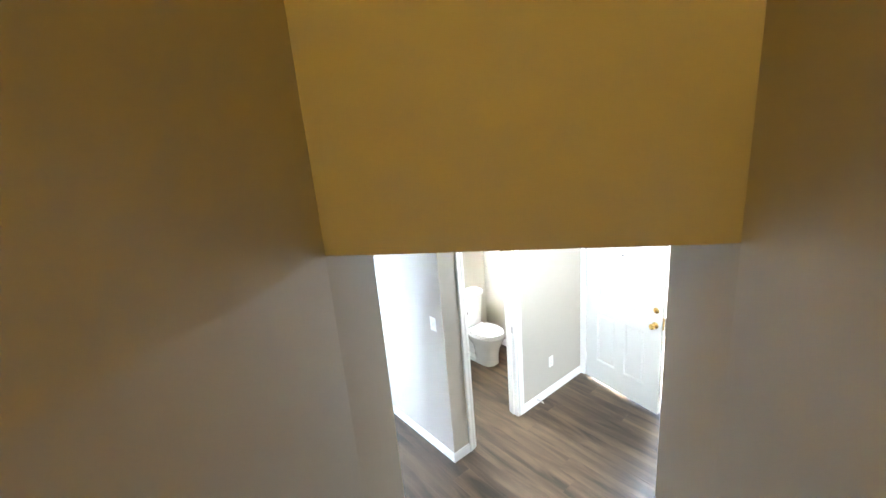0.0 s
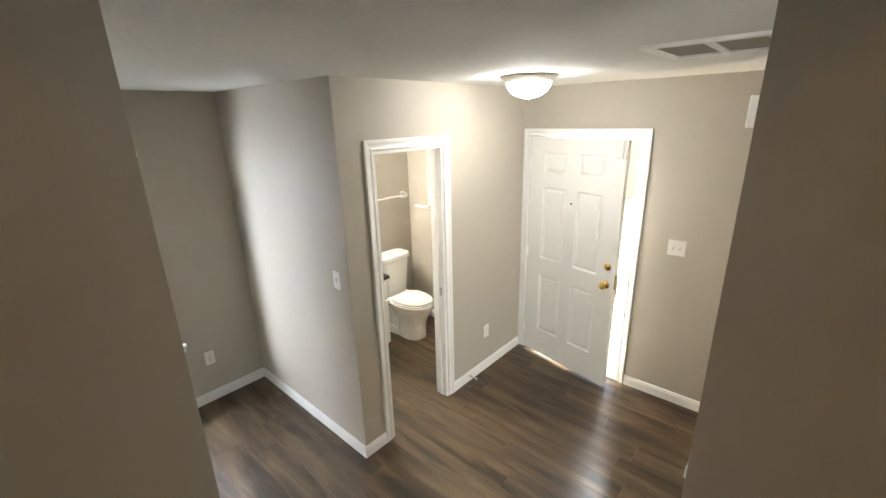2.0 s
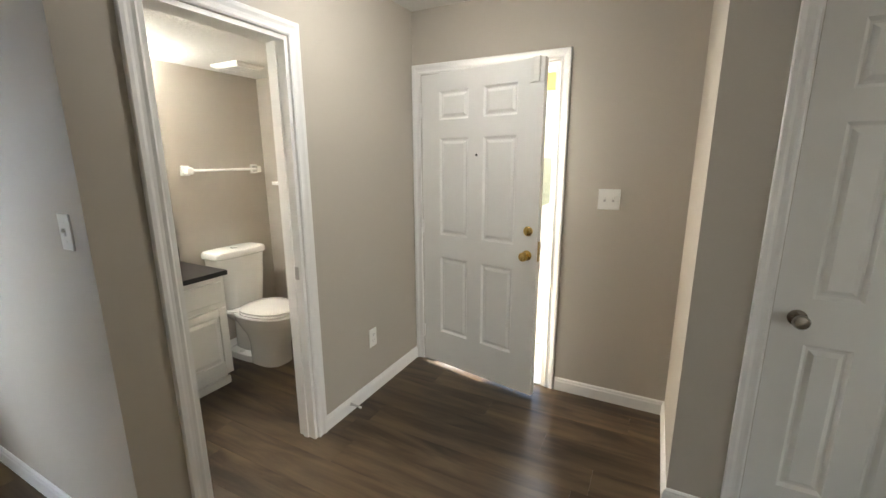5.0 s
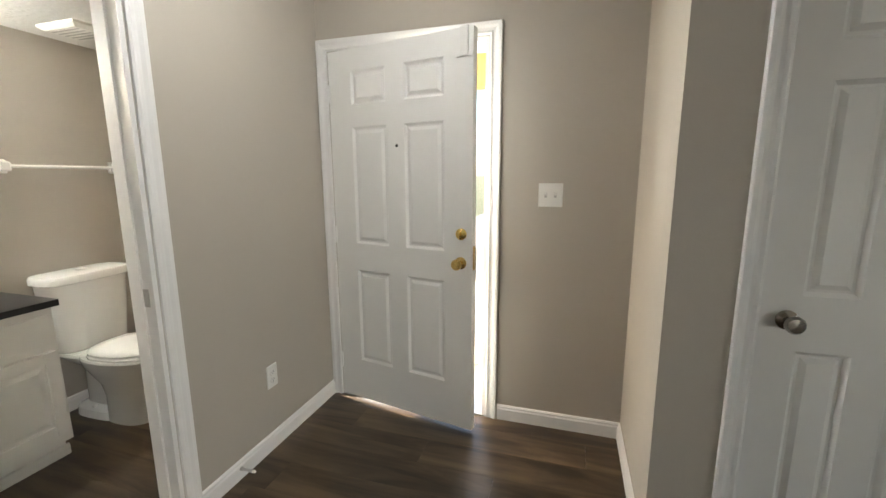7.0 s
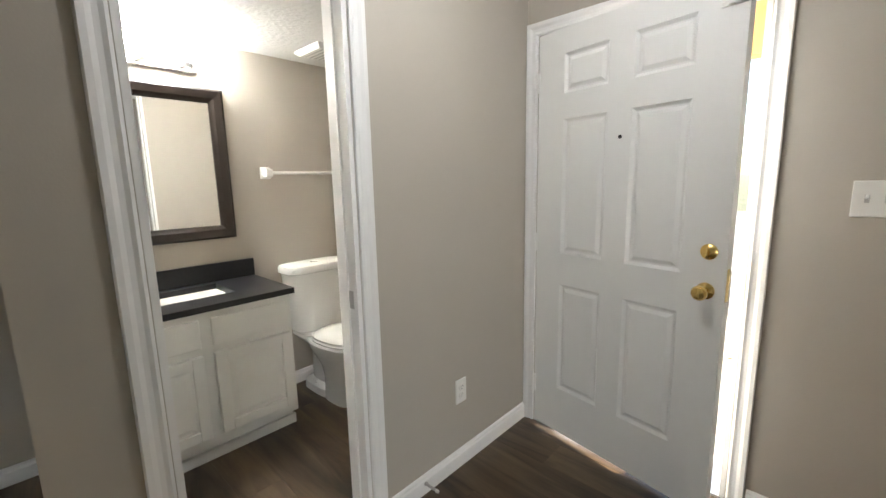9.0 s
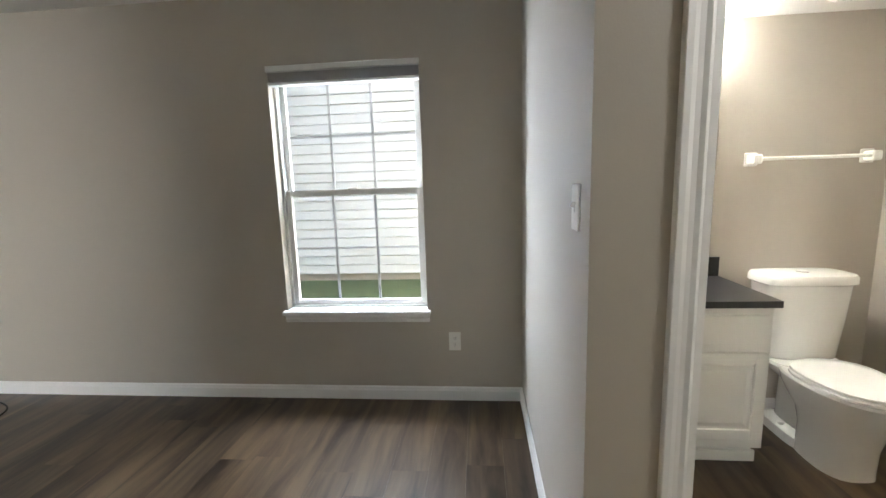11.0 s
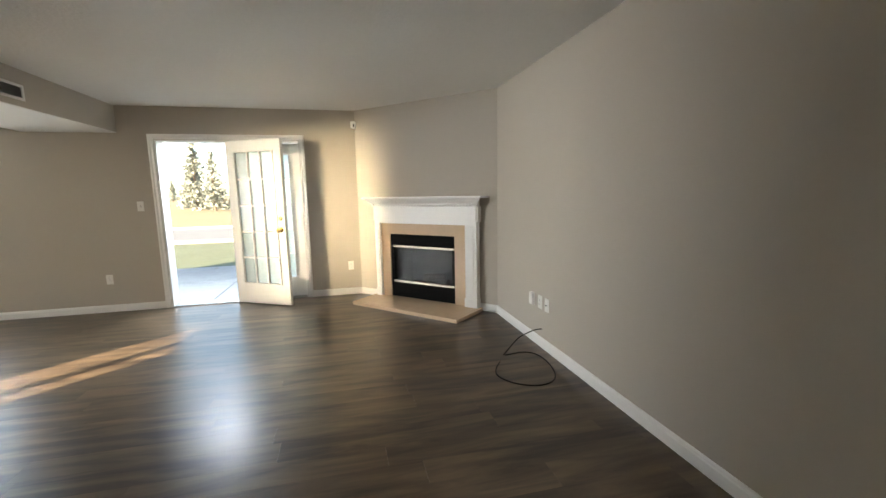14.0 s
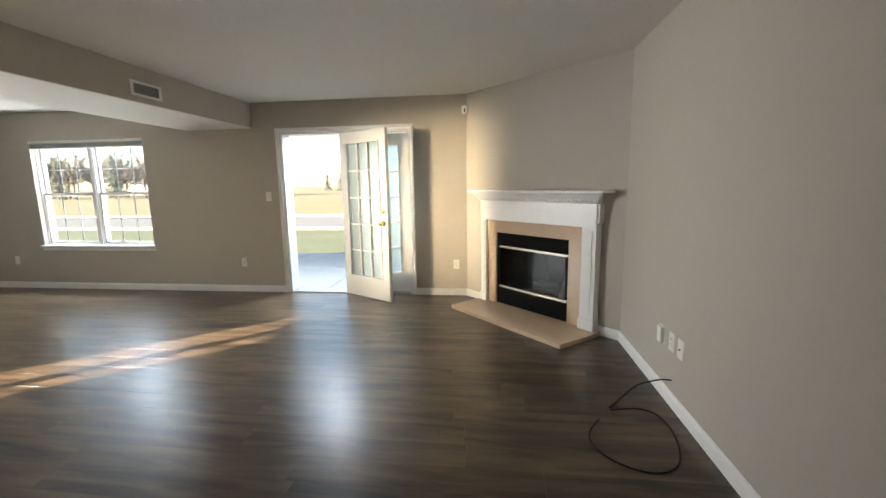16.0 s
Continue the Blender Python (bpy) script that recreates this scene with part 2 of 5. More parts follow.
def plank_nodes(m):
    geo = node(m, "ShaderNodeNewGeometry")
    info = node(m, "ShaderNodeObjectInfo")
    mp = node(m, "ShaderNodeMapping")
    mp.inputs["Scale"].default_value = (6.0, 0.8, 1.0)
    add = node(m, "ShaderNodeVectorMath")
    shift = node(m, "ShaderNodeVectorMath")
    shift.operation = "SCALE"
    shift.inputs[0].default_value = (31.0, 17.0, 5.0)
    link(m, info.outputs["Random"], shift.inputs["Scale"])
    link(m, geo.outputs["Position"], add.inputs[0])
    link(m, shift.outputs[0], add.inputs[1])
    link(m, add.outputs[0], mp.inputs[0])
    n1 = node(m, "ShaderNodeTexNoise", Scale=1.6, Detail=5.0, Roughness=0.55, Distortion=0.6)
    link(m, mp.outputs[0], n1.inputs["Vector"])
    mp2 = node(m, "ShaderNodeMapping")
    mp2.inputs["Scale"].default_value = (90.0, 3.0, 1.0)
    link(m, add.outputs[0], mp2.inputs[0])
    n2 = node(m, "ShaderNodeTexNoise", Scale=1.0, Detail=4.0)
    link(m, mp2.outputs[0], n2.inputs["Vector"])
    ramp = node(m, "ShaderNodeValToRGB")
    e = ramp.color_ramp.elements
    e[0].position, e[0].color = 0.35, (0.030, 0.0205, 0.013, 1)
    e[1].position, e[1].color = 0.67, (0.150, 0.102, 0.059, 1)
    link(m, n1.outputs["Fac"], ramp.inputs[0])
    tone = node(m, "ShaderNodeMapRange")
    tone.inputs["To Min"].default_value, tone.inputs["To Max"].default_value = 0.92, 1.08
    link(m, info.outputs["Random"], tone.inputs["Value"])
    fine = node(m, "ShaderNodeMapRange")
    fine.inputs["To Min"].default_value, fine.inputs["To Max"].default_value = 0.86, 1.14
    link(m, n2.outputs["Fac"], fine.inputs["Value"])
    mul = node(m, "ShaderNodeMath")
    mul.operation = "MULTIPLY"
    link(m, tone.outputs[0], mul.inputs[0])
    link(m, fine.outputs[0], mul.inputs[1])
    sc = node(m, "ShaderNodeVectorMath")
    sc.operation = "SCALE"
    link(m, ramp.outputs[0], sc.inputs[0])
    link(m, mul.outputs[0], sc.inputs["Scale"])
    link(m, sc.outputs[0], bsdf(m).inputs["Base Color"])
    n3 = node(m, "ShaderNodeTexNoise", Scale=1.3, Detail=5.0)
    link(m, geo.outputs["Position"], n3.inputs["Vector"])
    r = node(m, "ShaderNodeMapRange")
    r.inputs["From Min"].default_value, r.inputs["From Max"].default_value = 0.3, 0.7
    r.inputs["To Min"].default_value, r.inputs["To Max"].default_value = 0.285, 0.33
    link(m, n3.outputs["Fac"], r.inputs["Value"])
    link(m, r.outputs[0], bsdf(m).inputs["Roughness"])
    b = node(m, "ShaderNodeBump", Strength=0.12, Distance=0.001)
    link(m, n2.outputs["Fac"], b.inputs["Height"])
    link(m, b.outputs[0], bsdf(m).inputs["Normal"])


plank_nodes(PLANK)


# ---- mesh helpers ----
def box(bm, x0, x1, y0, y1, z0, z1, bevel=0.0, m=None):
    if x0 > x1: x0, x1 = x1, x0
    if y0 > y1: y0, y1 = y1, y0
    if z0 > z1: z0, z1 = z1, z0
    vs = [bm.verts.new((x, y, z)) for z in (z0, z1) for x, y in ((x0, y0), (x1, y0), (x1, y1), (x0, y1))]
    fs = [bm.faces.new([vs[i] for i in q]) for q in ((3, 2, 1, 0), (4, 5, 6, 7), (0, 1, 5, 4), (1, 2, 6, 5), (2, 3, 7, 6), (3, 0, 4, 7))]
    made = vs
    if bevel:
        es = list({e for f in fs for e in f.edges})
        r = bmesh.ops.bevel(bm, geom=es, offset=bevel, segments=2, affect="EDGES", profile=0.5)
        made = list({v for f in r["faces"] for v in f.verts} | {v for v in vs if v.is_valid})
    if m is not None:
        bmesh.ops.transform(bm, matrix=m, verts=made)
    return made


def cyl(bm, p, q, r0, r1=None, seg=20, caps=True):
    p, q = Vector(p), Vector(q)
    d = q - p
    m = Matrix.Translation((p + q) / 2) @ d.to_track_quat("Z", "Y").to_matrix().to_4x4()
    return bmesh.ops.create_cone(bm, cap_ends=caps, segments=seg, radius1=r0, radius2=r0 if r1 is None else r1, depth=d.length, matrix=m)["verts"]


def lathe(bm, profile, m=None, seg=32):
    """Turns (radius, height) pairs round the z axis."""
    rings = []
    made = []
    for r, z in profile:
        ring = [bm.verts.new((r * math.cos(2 * math.pi * i / seg), r * math.sin(2 * math.pi * i / seg), z)) for i in range(seg)] if r > 1e-6 else [bm.verts.new((0, 0, z))]
        rings.append(ring)
        made += ring
    for a, b in zip(rings, rings[1:]):
        for i in range(seg):
            j = (i + 1) % seg
            if len(a) == 1 and len(b) == 1:
                continue
            if len(a) == 1:
                bm.faces.new((a[0], b[j], b[i]))
            elif len(b) == 1:
                bm.faces.new((a[i], a[j], b[0]))
            else:
                bm.faces.new((a[i], a[j], b[j], b[i]))
    if m is not None:
        bmesh.ops.transform(bm, matrix=m, verts=made)
    return made


def loft(bm, rings, cap=True):
    """Joins rings of points, all of one length, into a skin."""
    vs = [[bm.verts.new(p) for p in ring] for ring in rings]
    n = len(vs[0])
    for a, b in zip(vs, vs[1:]):
        for i in range(n):
            j = (i + 1) % n
            bm.faces.new((a[i], a[j], b[j], b[i]))
    if cap:
        bm.faces.new(list(reversed(vs[0])))
        bm.faces.new(vs[-1])


def prism(bm, profile, p, q, up=(0, 0, 1)):
    """Extrudes a profile of (out, up) pairs from p to q; out is to the right of the way p to q."""
    p, q, up = Vector(p), Vector(q), Vector(up)
    way = (q - p).normalized()
    out = way.cross(up)
    loft(bm, [[e + out * a + up * b for a, b in profile] for e in (p, q)])


def mesh_of(name, bm, material, smooth=False):
    bmesh.ops.recalc_face_normals(bm, faces=bm.faces[:])
    me = bpy.data.meshes.new(name)
    bm.to_mesh(me)
    bm.free()
    me.materials.append(material)
    if smooth:
        for p in me.polygons:
            p.use_smooth = True
        me.set_sharp_from_angle(angle=radians(35))
    return me


def part(name, bm, material, parent=None, label="", smooth=False):
    ob = new(name, mesh_of(name, bm, material, smooth))
    ob.parent = parent
    if label:
        ob["label"] = label
    return ob


def thing(name, label, category, m=None, group=""):
    ob = new(name)
    ob.empty_display_size = 0.1
    if m is not None:
        ob.matrix_basis = m
    return tagged(ob, label, category, group)


def structure(name, bm, material, label, category, smooth=False):
    return tagged(part(name, bm, material, smooth=smooth), label, category, kind="structure")


def stair_point(s, lat, z=0.0):
    p = STAIR_U * s + STAIR_V * lat
    return Vector((p.x, p.y, z))


STAIR_M = Matrix(((STAIR_U.x, STAIR_V.x, 0, 0), (STAIR_U.y, STAIR_V.y, 0, 0), (0, 0, 1, 0), (0, 0, 0, 1)))


# ---- structure ----
def wall_x(name, x0, x1, y0, y1, z0, z1, holes, label):
    """A wall along y between x0 and x1 with openings (y0, y1, z0, z1)."""
    bm = bmesh.new()
    y = y0
    for a, b, c, d in sorted(holes):
        box(bm, x0, x1, y, a, z0, z1)
        if c > z0: box(bm, x0, x1, a, b, z0, c)
        if d < z1: box(bm, x0, x1, a, b, d, z1)
        y = b
    box(bm, x0, x1, y, y1, z0, z1)
    return structure(name, bm, PAINT, label, "wall")


def wall_y(name, y0, y1, x0, x1, z0, z1, holes, label):
    bm = bmesh.new()
    x = x0
    for a, b, c, d in sorted(holes):
        box(bm, x, a, y0, y1, z0, z1)
        if c > z0: box(bm, a, b, y0, y1, z0, c)
        if d < z1: box(bm, a, b, y0, y1, d, z1)
        x = b
    box(bm, x, x1, y0, y1, z0, z1)
    return structure(name, bm, PAINT, label, "wall")


PD = (0.238, 1.863, 0.0, 2.038)           # patio door opening in y
DW = (-3.40, -1.68, 0.60, 2.05)          # dining window in y
NW = (0.325, 1.220, 0.565, 2.045)           # north window in x
FD = (1.552, 2.458, 0.0, 2.025)            # front door in y
BD = (2.022, 2.634, 0.0, 2.022)            # bathroom door in x
CD = (0.001, 0.582, 0.0, 2.025)          # closet door in y
SW = (1.25, 2.15, 0.35, 2.185)            # south window in x
LAMP_GAP = (-3.1, -0.7, 0.50, 2.10)           # unseen opening in x, added to hold the south fill lamp
wall_x("wall_west", W - 0.2, W, S - 0.2, N + 0.2, -0.1, CEIL + 0.2, [PD, DW], "greige painted west wall with patio door and window")
wall_y("wall_north", N, N + 0.2, W, F + 0.2, -0.1, CEIL + 0.2, [NW], "greige painted north wall with a double-hung window")
wall_x("wall_front", F, F + 0.2, CY - 0.12, N, -0.1, CEIL + 0.2, [FD], "greige painted entry wall with the front door")
wall_y("wall_south", S - 0.2, S, W, CX + 0.12, -0.1, CEIL + 0.2, [LAMP_GAP, SW], "greige painted south wall")
wall_x("wall_bath_west", BX, BX + 0.11, BY + 0.11, N, 0, CEIL, [], "greige painted bathroom side wall")
wall_y("wall_bath_south", BY, BY + 0.11, BX, F, 0, CEIL, [BD], "greige painted wall with the bathroom doorway")
wall_y("wall_bath_back", BATH_N, N - 0.003, BX + 0.11, F, 0, CEIL, [], "beige painted back wall of the bathroom")
wall_x("wall_bath_east", BATH_E, F - 0.003, BY + 0.11, BATH_N, 0, CEIL, [], "beige painted end wall of the bathroom")
wall_y("wall_side", CY - 0.12, CY, CX, F, 0, CEIL, [], "greige painted return wall beside the front door")
wall_x("wall_closet", CX, CX + 0.12, S, CY - 0.12, 0, CEIL, [CD], "greige painted wall with the closet door")

bm = bmesh.new()
box(bm, BX + 0.11, BATH_E, BY + 0.11, BATH_N, BATH_CEIL, CEIL - 0.003)
structure("ceiling_bath", bm, CEILING, "low white textured bathroom ceiling", "ceiling")

# closet back, behind its closed door
bm = bmesh.new()
box(bm, CX + 0.8, CX + 0.9, -0.6, CY - 0.12, 0, CEIL)
box(bm, CX + 0.12, CX + 0.8, -0.6, -0.5, 0, CEIL)
structure("wall_closet_back", bm, PAINT, "plain walls inside the closet", "wall")

# corner wall over the fireplace
FP_O, FP_D = Vector((W, 2.568, 0)), Vector((0.7049, 0.7093, 0))
FP_N = Vector((FP_D.y, -FP_D.x, 0))
FP_M = Matrix(((FP_D.x, FP_N.x, 0, FP_O.x), (FP_D.y, FP_N.y, 0, FP_O.y), (0, 0, 1, 0), (0, 0, 0, 1)))
bm = bmesh.new()
for x0, x1, z0, z1 in ((0, 0.55, 0, CEIL), (1.50, 2.0146, 0, CEIL), (0.55, 1.50, 0.85, CEIL)):
    box(bm, x0, x1, -0.12, 0, z0, z1, m=FP_M)
structure("wall_chimney", bm, PAINT, "angled greige chimney wall across the corner", "wall")

# stair shaft
for number, side in ((1, 1), (2, -1)):
    bm = bmesh.new()
    a, e = STAIR_C + side * STAIR_HALF, STAIR_CE + side * STAIR_HALFE
    o = side * 0.1
    side_view = [(-1.3, 0), (HEADER, 0), (HEADER, 5.0), (-2.7, 5.0), (-2.7, CEIL), (-1.3, CEIL)]
    loft(bm, [[stair_point(s, l, z) for s, z in side_view] for l in (a, a + o)])
    plan = [(HEADER, a), (STAIR_END, e), (STAIR_END, e + o), (HEADER, a + o)]
    loft(bm, [[stair_point(s, l, z) for s, l in plan] for z in (0, CEIL)])
    structure("wall_stair_%d" % number, bm, PAINT, "greige painted side wall of the enclosed stairs", "wall")
bm = bmesh.new()
box(bm, -1.4, -1.3, STAIR_C - 0.605, STAIR_C + 0.605, 0, CEIL, m=STAIR_M)
structure("wall_stair_3", bm, PAINT, "plain wall under the top of the stairs", "wall")
bm = bmesh.new()
box(bm, -2.8, -2.7, STAIR_C - 0.605, STAIR_C + 0.605, CEIL, 5.0, m=STAIR_M)
structure("wall_landing", bm, PAINT, "greige painted end wall of the upper landing", "wall")
bm = bmesh.new()
box(bm, HEADER, HEADER + 0.09, STAIR_C - STAIR_HALF, STAIR_C + STAIR_HALF, CEIL - 0.002, 5.0, m=STAIR_M)
structure("wall_stair_header", bm, PAINT, "greige painted wall over the stair opening", "wall")
bm = bmesh.new()
box(bm, -2.8, HEADER + 0.1, STAIR_C - 0.605, STAIR_C + 0.605, 5.0, 5.1, m=STAIR_M)
structure("ceiling_stair", bm, CEILING, "white ceiling high over the stairs", "ceiling")
bm = bmesh.new()
box(bm, -2.7, -1.23, STAIR_C - STAIR_HALF, STAIR_C + STAIR_HALF, CEIL + 0.03, 2.6, m=STAIR_M)
structure("floor_landing", bm, CARPET, "carpeted upper landing", "floor")
stairs = tagged(new("stairs"), "carpeted straight flight of stairs between two walls", "stairs", kind="structure")
stairs.matrix_basis = STAIR_M
for k in range(1, 13):
    bm = bmesh.new()
    s1 = STAIR_END - 0.22 * (k - 1)
    box(bm, s1 - 0.24, s1, STAIR_CE - STAIR_HALFE + 0.003, STAIR_CE + STAIR_HALFE - 0.003, max(0.0, 0.2 * k - 0.35), 0.2 * k, bevel=0.012)
    part("step", bm, CARPET, stairs)

# ceiling with the stair opening
bm = bmesh.new()
outer = [bm.verts.new(p) for p in ((W, S, CEIL), (F, S, CEIL), (F, N, CEIL), (W, N, CEIL))]
h = STAIR_HALF + 0.05
inner = [bm.verts.new(stair_point(s, STAIR_C + l, CEIL)) for s, l in ((-1.3, -h), (HEADER + 0.05, -h), (HEADER + 0.05, h), (-1.3, h))]
edges = [bm.edges.new((r[i], r[(i + 1) % 4])) for r in (outer, inner) for i in range(4)]
bmesh.ops.triangle_fill(bm, edges=edges, use_beauty=True, use_dissolve=False)
faces = [f for f in bm.faces]
r = bmesh.ops.extrude_face_region(bm, geom=faces)
bmesh.ops.translate(bm, vec=(0, 0, 0.2), verts=[g for g in r["geom"] if isinstance(g, bmesh.types.BMVert)])
structure("ceiling", bm, CEILING, "white textured ceiling", "ceiling")

bm = bmesh.new()
box(bm, W, 0.2, -1.04, -0.13, 2.118, CEIL - 0.003)
structure("soffit", bm, PAINT, "greige boxed beam under the ceiling", "soffit")
bm = bmesh.new()
box(bm, W, 0.2, -1.036, -0.134, 2.112, 2.1175)
structure("soffit_underside", bm, CEILING, "white underside of the boxed beam", "soffit")

# storey above, unseen, added to shade the yard and the siding next door
bm = bmesh.new()
for a in ((W - 0.2, W - 0.05, S - 0.2, N + 0.2), (F + 0.05, F + 0.2, S - 0.2, N + 0.2), (W - 0.05, F + 0.05, N + 0.05, N + 0.2), (W - 0.05, F + 0.05, S - 0.2, S - 0.05)):
    box(bm, *a, CEIL + 0.2, 6.4)
structure("wall_upper_storey", bm, SIDING, "unseen white sided upper storey, added for its shade", "wall")
bm = bmesh.new()
box(bm, W - 0.7, F + 0.7, S - 0.7, N + 1.2, 6.4, 6.6)
structure("roof", bm, ROOFING, "unseen dark shingled roof, added for its shade", "roof")

# unseen wall, added to keep direct sun out of the south opening
bm = bmesh.new()
box(bm, -0.65, -0.45, -8.4, S - 0.2, -0.12, 4.2)
structure("wall_sun_block", bm, SIDING, "unseen sided wall added to keep sun out of the south opening", "wall")

# subfloor under the planks
bm = bmesh.new()
box(bm, W - 0.2, F + 0.2, S - 0.2, N + 0.2, -0.1, -0.006)
floor = structure("floor", bm, SLOT, "dark brown wood-look plank floor", "floor")


# baseboards
BASE = [(0, 0), (0.014, 0), (0.014, 0.062), (0.010, 0.070), (0.010, 0.078), (0.004, 0.086), (0, 0.086)]


def baseboard(name, p, q):
    """A skirting from p to q, with the room on the right of that way."""
    bm = bmesh.new()
    prism(bm, BASE, (*p, 0), (*q, 0))
    return structure(name, bm, TRIM, "white painted baseboard", "baseboard")


runs = [
    ((W, N - 1.43), (W, 1.927)), ((W, 0.174), (W, S)),
    ((BX, N), (-3.176, N)),
    ((BX, BY), (BX, N)), ((1.959, BY), (BX - 0.014, BY)), ((F, BY), (2.696, BY)),
    ((F, CY), (F, 1.482)), ((CX - 0.014, CY), (F, CY)), ((CX, 0.648), (CX, CY)),
    ((CX, S), (CX, -0.068)), ((W, S), (CX, S)),
    ((BATH_E, BATH_N), (2.84, BATH_N)), ((BATH_E, BY + 0.11), (BATH_E, BATH_N)),
]
for i, (p, q) in enumerate(runs):
    baseboard("baseboard_%d" % (i + 1), q, p)
for i, (a, b) in enumerate(((0.0, 0.34), (1.80, 2.0146))):
    p, q = FP_M @ Vector((a, 0, 0)), FP_M @ Vector((b, 0, 0))
    baseboard("baseboard_%d" % (20 + i), (p.x, p.y), (q.x, q.y))


# ---- frames, doors and windows ----
def wall_frame(origin, along, out):
    """Local x along the wall, y into the room, z up."""
    a, o = Vector(along), Vector(out)
    return Matrix(((a.x, o.x, 0, origin[0]), (a.y, o.y, 0, origin[1]), (0, 0, 1, origin[2]), (0, 0, 0, 1)))


CASING = [(1.02 * a, b) for a, b in ((0.004, 0), (0.004, 0.011), (0.012, 0.015), (0.022, 0.011), (0.034, 0.012), (0.046, 0.018), (0.060, 0.019), (0.063, 0.015), (0.063, 0))]


def casing_leg(side, w, h, parent):
    bm = bmesh.new()
    f = (lambda a: -a) if side < 0 else (lambda a: w + a)
    loft(bm, [[(f(a), b, 0.0) for a, b in CASING], [(f(a), b, h + a) for a, b in CASING]])
    return part("casing", bm, TRIM, parent)


def door_frame(name, label, m, w, h, depth):
    fr = tagged(new(name), label, "door frame", kind="structure")
    fr.matrix_basis = m
    casing_leg(-1, w, h, fr)
    casing_leg(1, w, h, fr)
    bm = bmesh.new()
    loft(bm, [[(-a, b, h + a) for a, b in CASING], [(w + a, b, h + a) for a, b in CASING]])
    part("head_casing", bm, TRIM, fr)
    for x0, x1 in ((0, 0.018), (w - 0.018, w)):
        bm = bmesh.new()
        box(bm, x0, x1, -depth, 0.002, 0, h)
        part("jamb", bm, TRIM, fr)
    bm = bmesh.new()
    box(bm, 0.018, w - 0.018, -depth, 0.002, h - 0.018, h)
    part("head_jamb", bm, TRIM, fr)
    return fr


def panel_door(parent, w, h, t, rows, cols, material, groove=0.009):
    """A door with raised panels; local x from the hinge, y its thickness, z up."""
    bm = bmesh.new()
    xs = [0] + [v for c in cols for v in c] + [w]
    for a, b in zip(xs[::2], xs[1::2]):
        box(bm, a, b, -t / 2, t / 2, 0, h)
    zs = [0] + [v for r in rows for v in r] + [h]
    for c0, c1 in cols:
        for a, b in zip(zs[::2], zs[1::2]):
            box(bm, c0, c1, -t / 2, t / 2, a, b)
    slab = part("slab", bm, material, parent)
    for c0, c1 in cols:
        for r0, r1 in rows:
            bm = bmesh.new()
            k = t / 2 - groove
            box(bm, c0, c1, -k, k, r0, r1)
            for sgn in (1, -1):
                def rect(i, y):
                    return [(c0 + i, sgn * y, r0 + i), (c1 - i, sgn * y, r0 + i), (c1 - i, sgn * y, r1 - i), (c0 + i, sgn * y, r1 - i)]
                loft(bm, [rect(0, t / 2 - 0.0005), rect(0.012, k)], cap=False)
                loft(bm, [rect(0.020, k), rect(0.036, t / 2 - 0.002)])
            part("panel", bm, material, parent)
    return slab


def knob(parent, x, z, y, sgn, material, label, r=0.027):
    bm = bmesh.new()
    m = Matrix.Translation((x, y, z)) @ Matrix.Rotation(radians(-90 * sgn), 4, "X")
    lathe(bm, [(0, 0), (r * 1.15, 0), (r * 1.15, 0.004), (r * 0.8, 0.010), (r * 0.42, 0.013), (r * 0.42, 0.030), (r * 0.75, 0.036), (r, 0.046), (r, 0.056), (r * 0.8, 0.064), (r * 0.3, 0.066), (0, 0.066)], m, 28)
    return part("knob", bm, material, parent, label, smooth=True)


# front door
door_frame("door_1_frame", "white painted casing round the front door", wall_frame((F, FD[0], 0), (0, 1, 0), (-1, 0, 0)), FD[1] - FD[0], FD[3], 0.2)
bm = bmesh.new()
box(bm, F - 0.01, F + 0.2, FD[0] + 0.018, FD[1] - 0.018, -0.006, 0.012, bevel=0.004)
structure("door_1_threshold", bm, STEEL, "metal threshold under the front door", "threshold")
fd_w = 0.867
hinge = Vector((F - 0.004, 2.434, 0.022))
free = Vector((3.539, 1.578, 0))
d = Vector((free.x - hinge.x, free.y - hinge.y, 0)).normalized()
front = thing("front_door", "white six-panel entry door standing ajar", "door", Matrix(((d.x, d.y, 0, hinge.x), (d.y, -d.x, 0, hinge.y), (0, 0, 1, hinge.z), (0, 0, 0, 1))))
# local y of this leaf points out of doors on its negative side
fd_in = 1 if (Vector((d.y, -d.x, 0)).x < 0) else -1
panel_door(front, fd_w, 1.995, 0.042, [(0.245, 0.80), (0.955, 1.595), (1.71, 1.885)], [(0.145, 0.372), (0.483, 0.712)], DOORWHITE, groove=0.011)
knob(front, 0.805, 0.902, fd_in * 0.021, fd_in, BRASS, "polished brass knob")
knob(front, 0.805, 0.902, -fd_in * 0.021, -fd_in, BRASS, "polished brass knob")
bm = bmesh.new()
lathe(bm, [(0, 0), (0.029, 0), (0.029, 0.006), (0.022, 0.013), (0.008, 0.016), (0, 0.016)], Matrix.Translation((0.808, fd_in * 0.021, 1.048)) @ Matrix.Rotation(radians(-90 * fd_in), 4, "X"), 28)
box(bm, 0.804, 0.812, fd_in * 0.034, fd_in * 0.048, 1.033, 1.063, bevel=0.002)
part("deadbolt", bm, BRASS, front, "brass deadbolt turn", smooth=True)
bm = bmesh.new()
lathe(bm, [(0, 0.002), (0.006, 0.002), (0.008, 0.003), (0.008, 0)], Matrix.Translation((0.437, fd_in * 0.021, 1.487)) @ Matrix.Rotation(radians(-90 * fd_in), 4, "X"), 16)
part("peephole", bm, SLOT, front, "small dark peephole")
bm = bmesh.new()
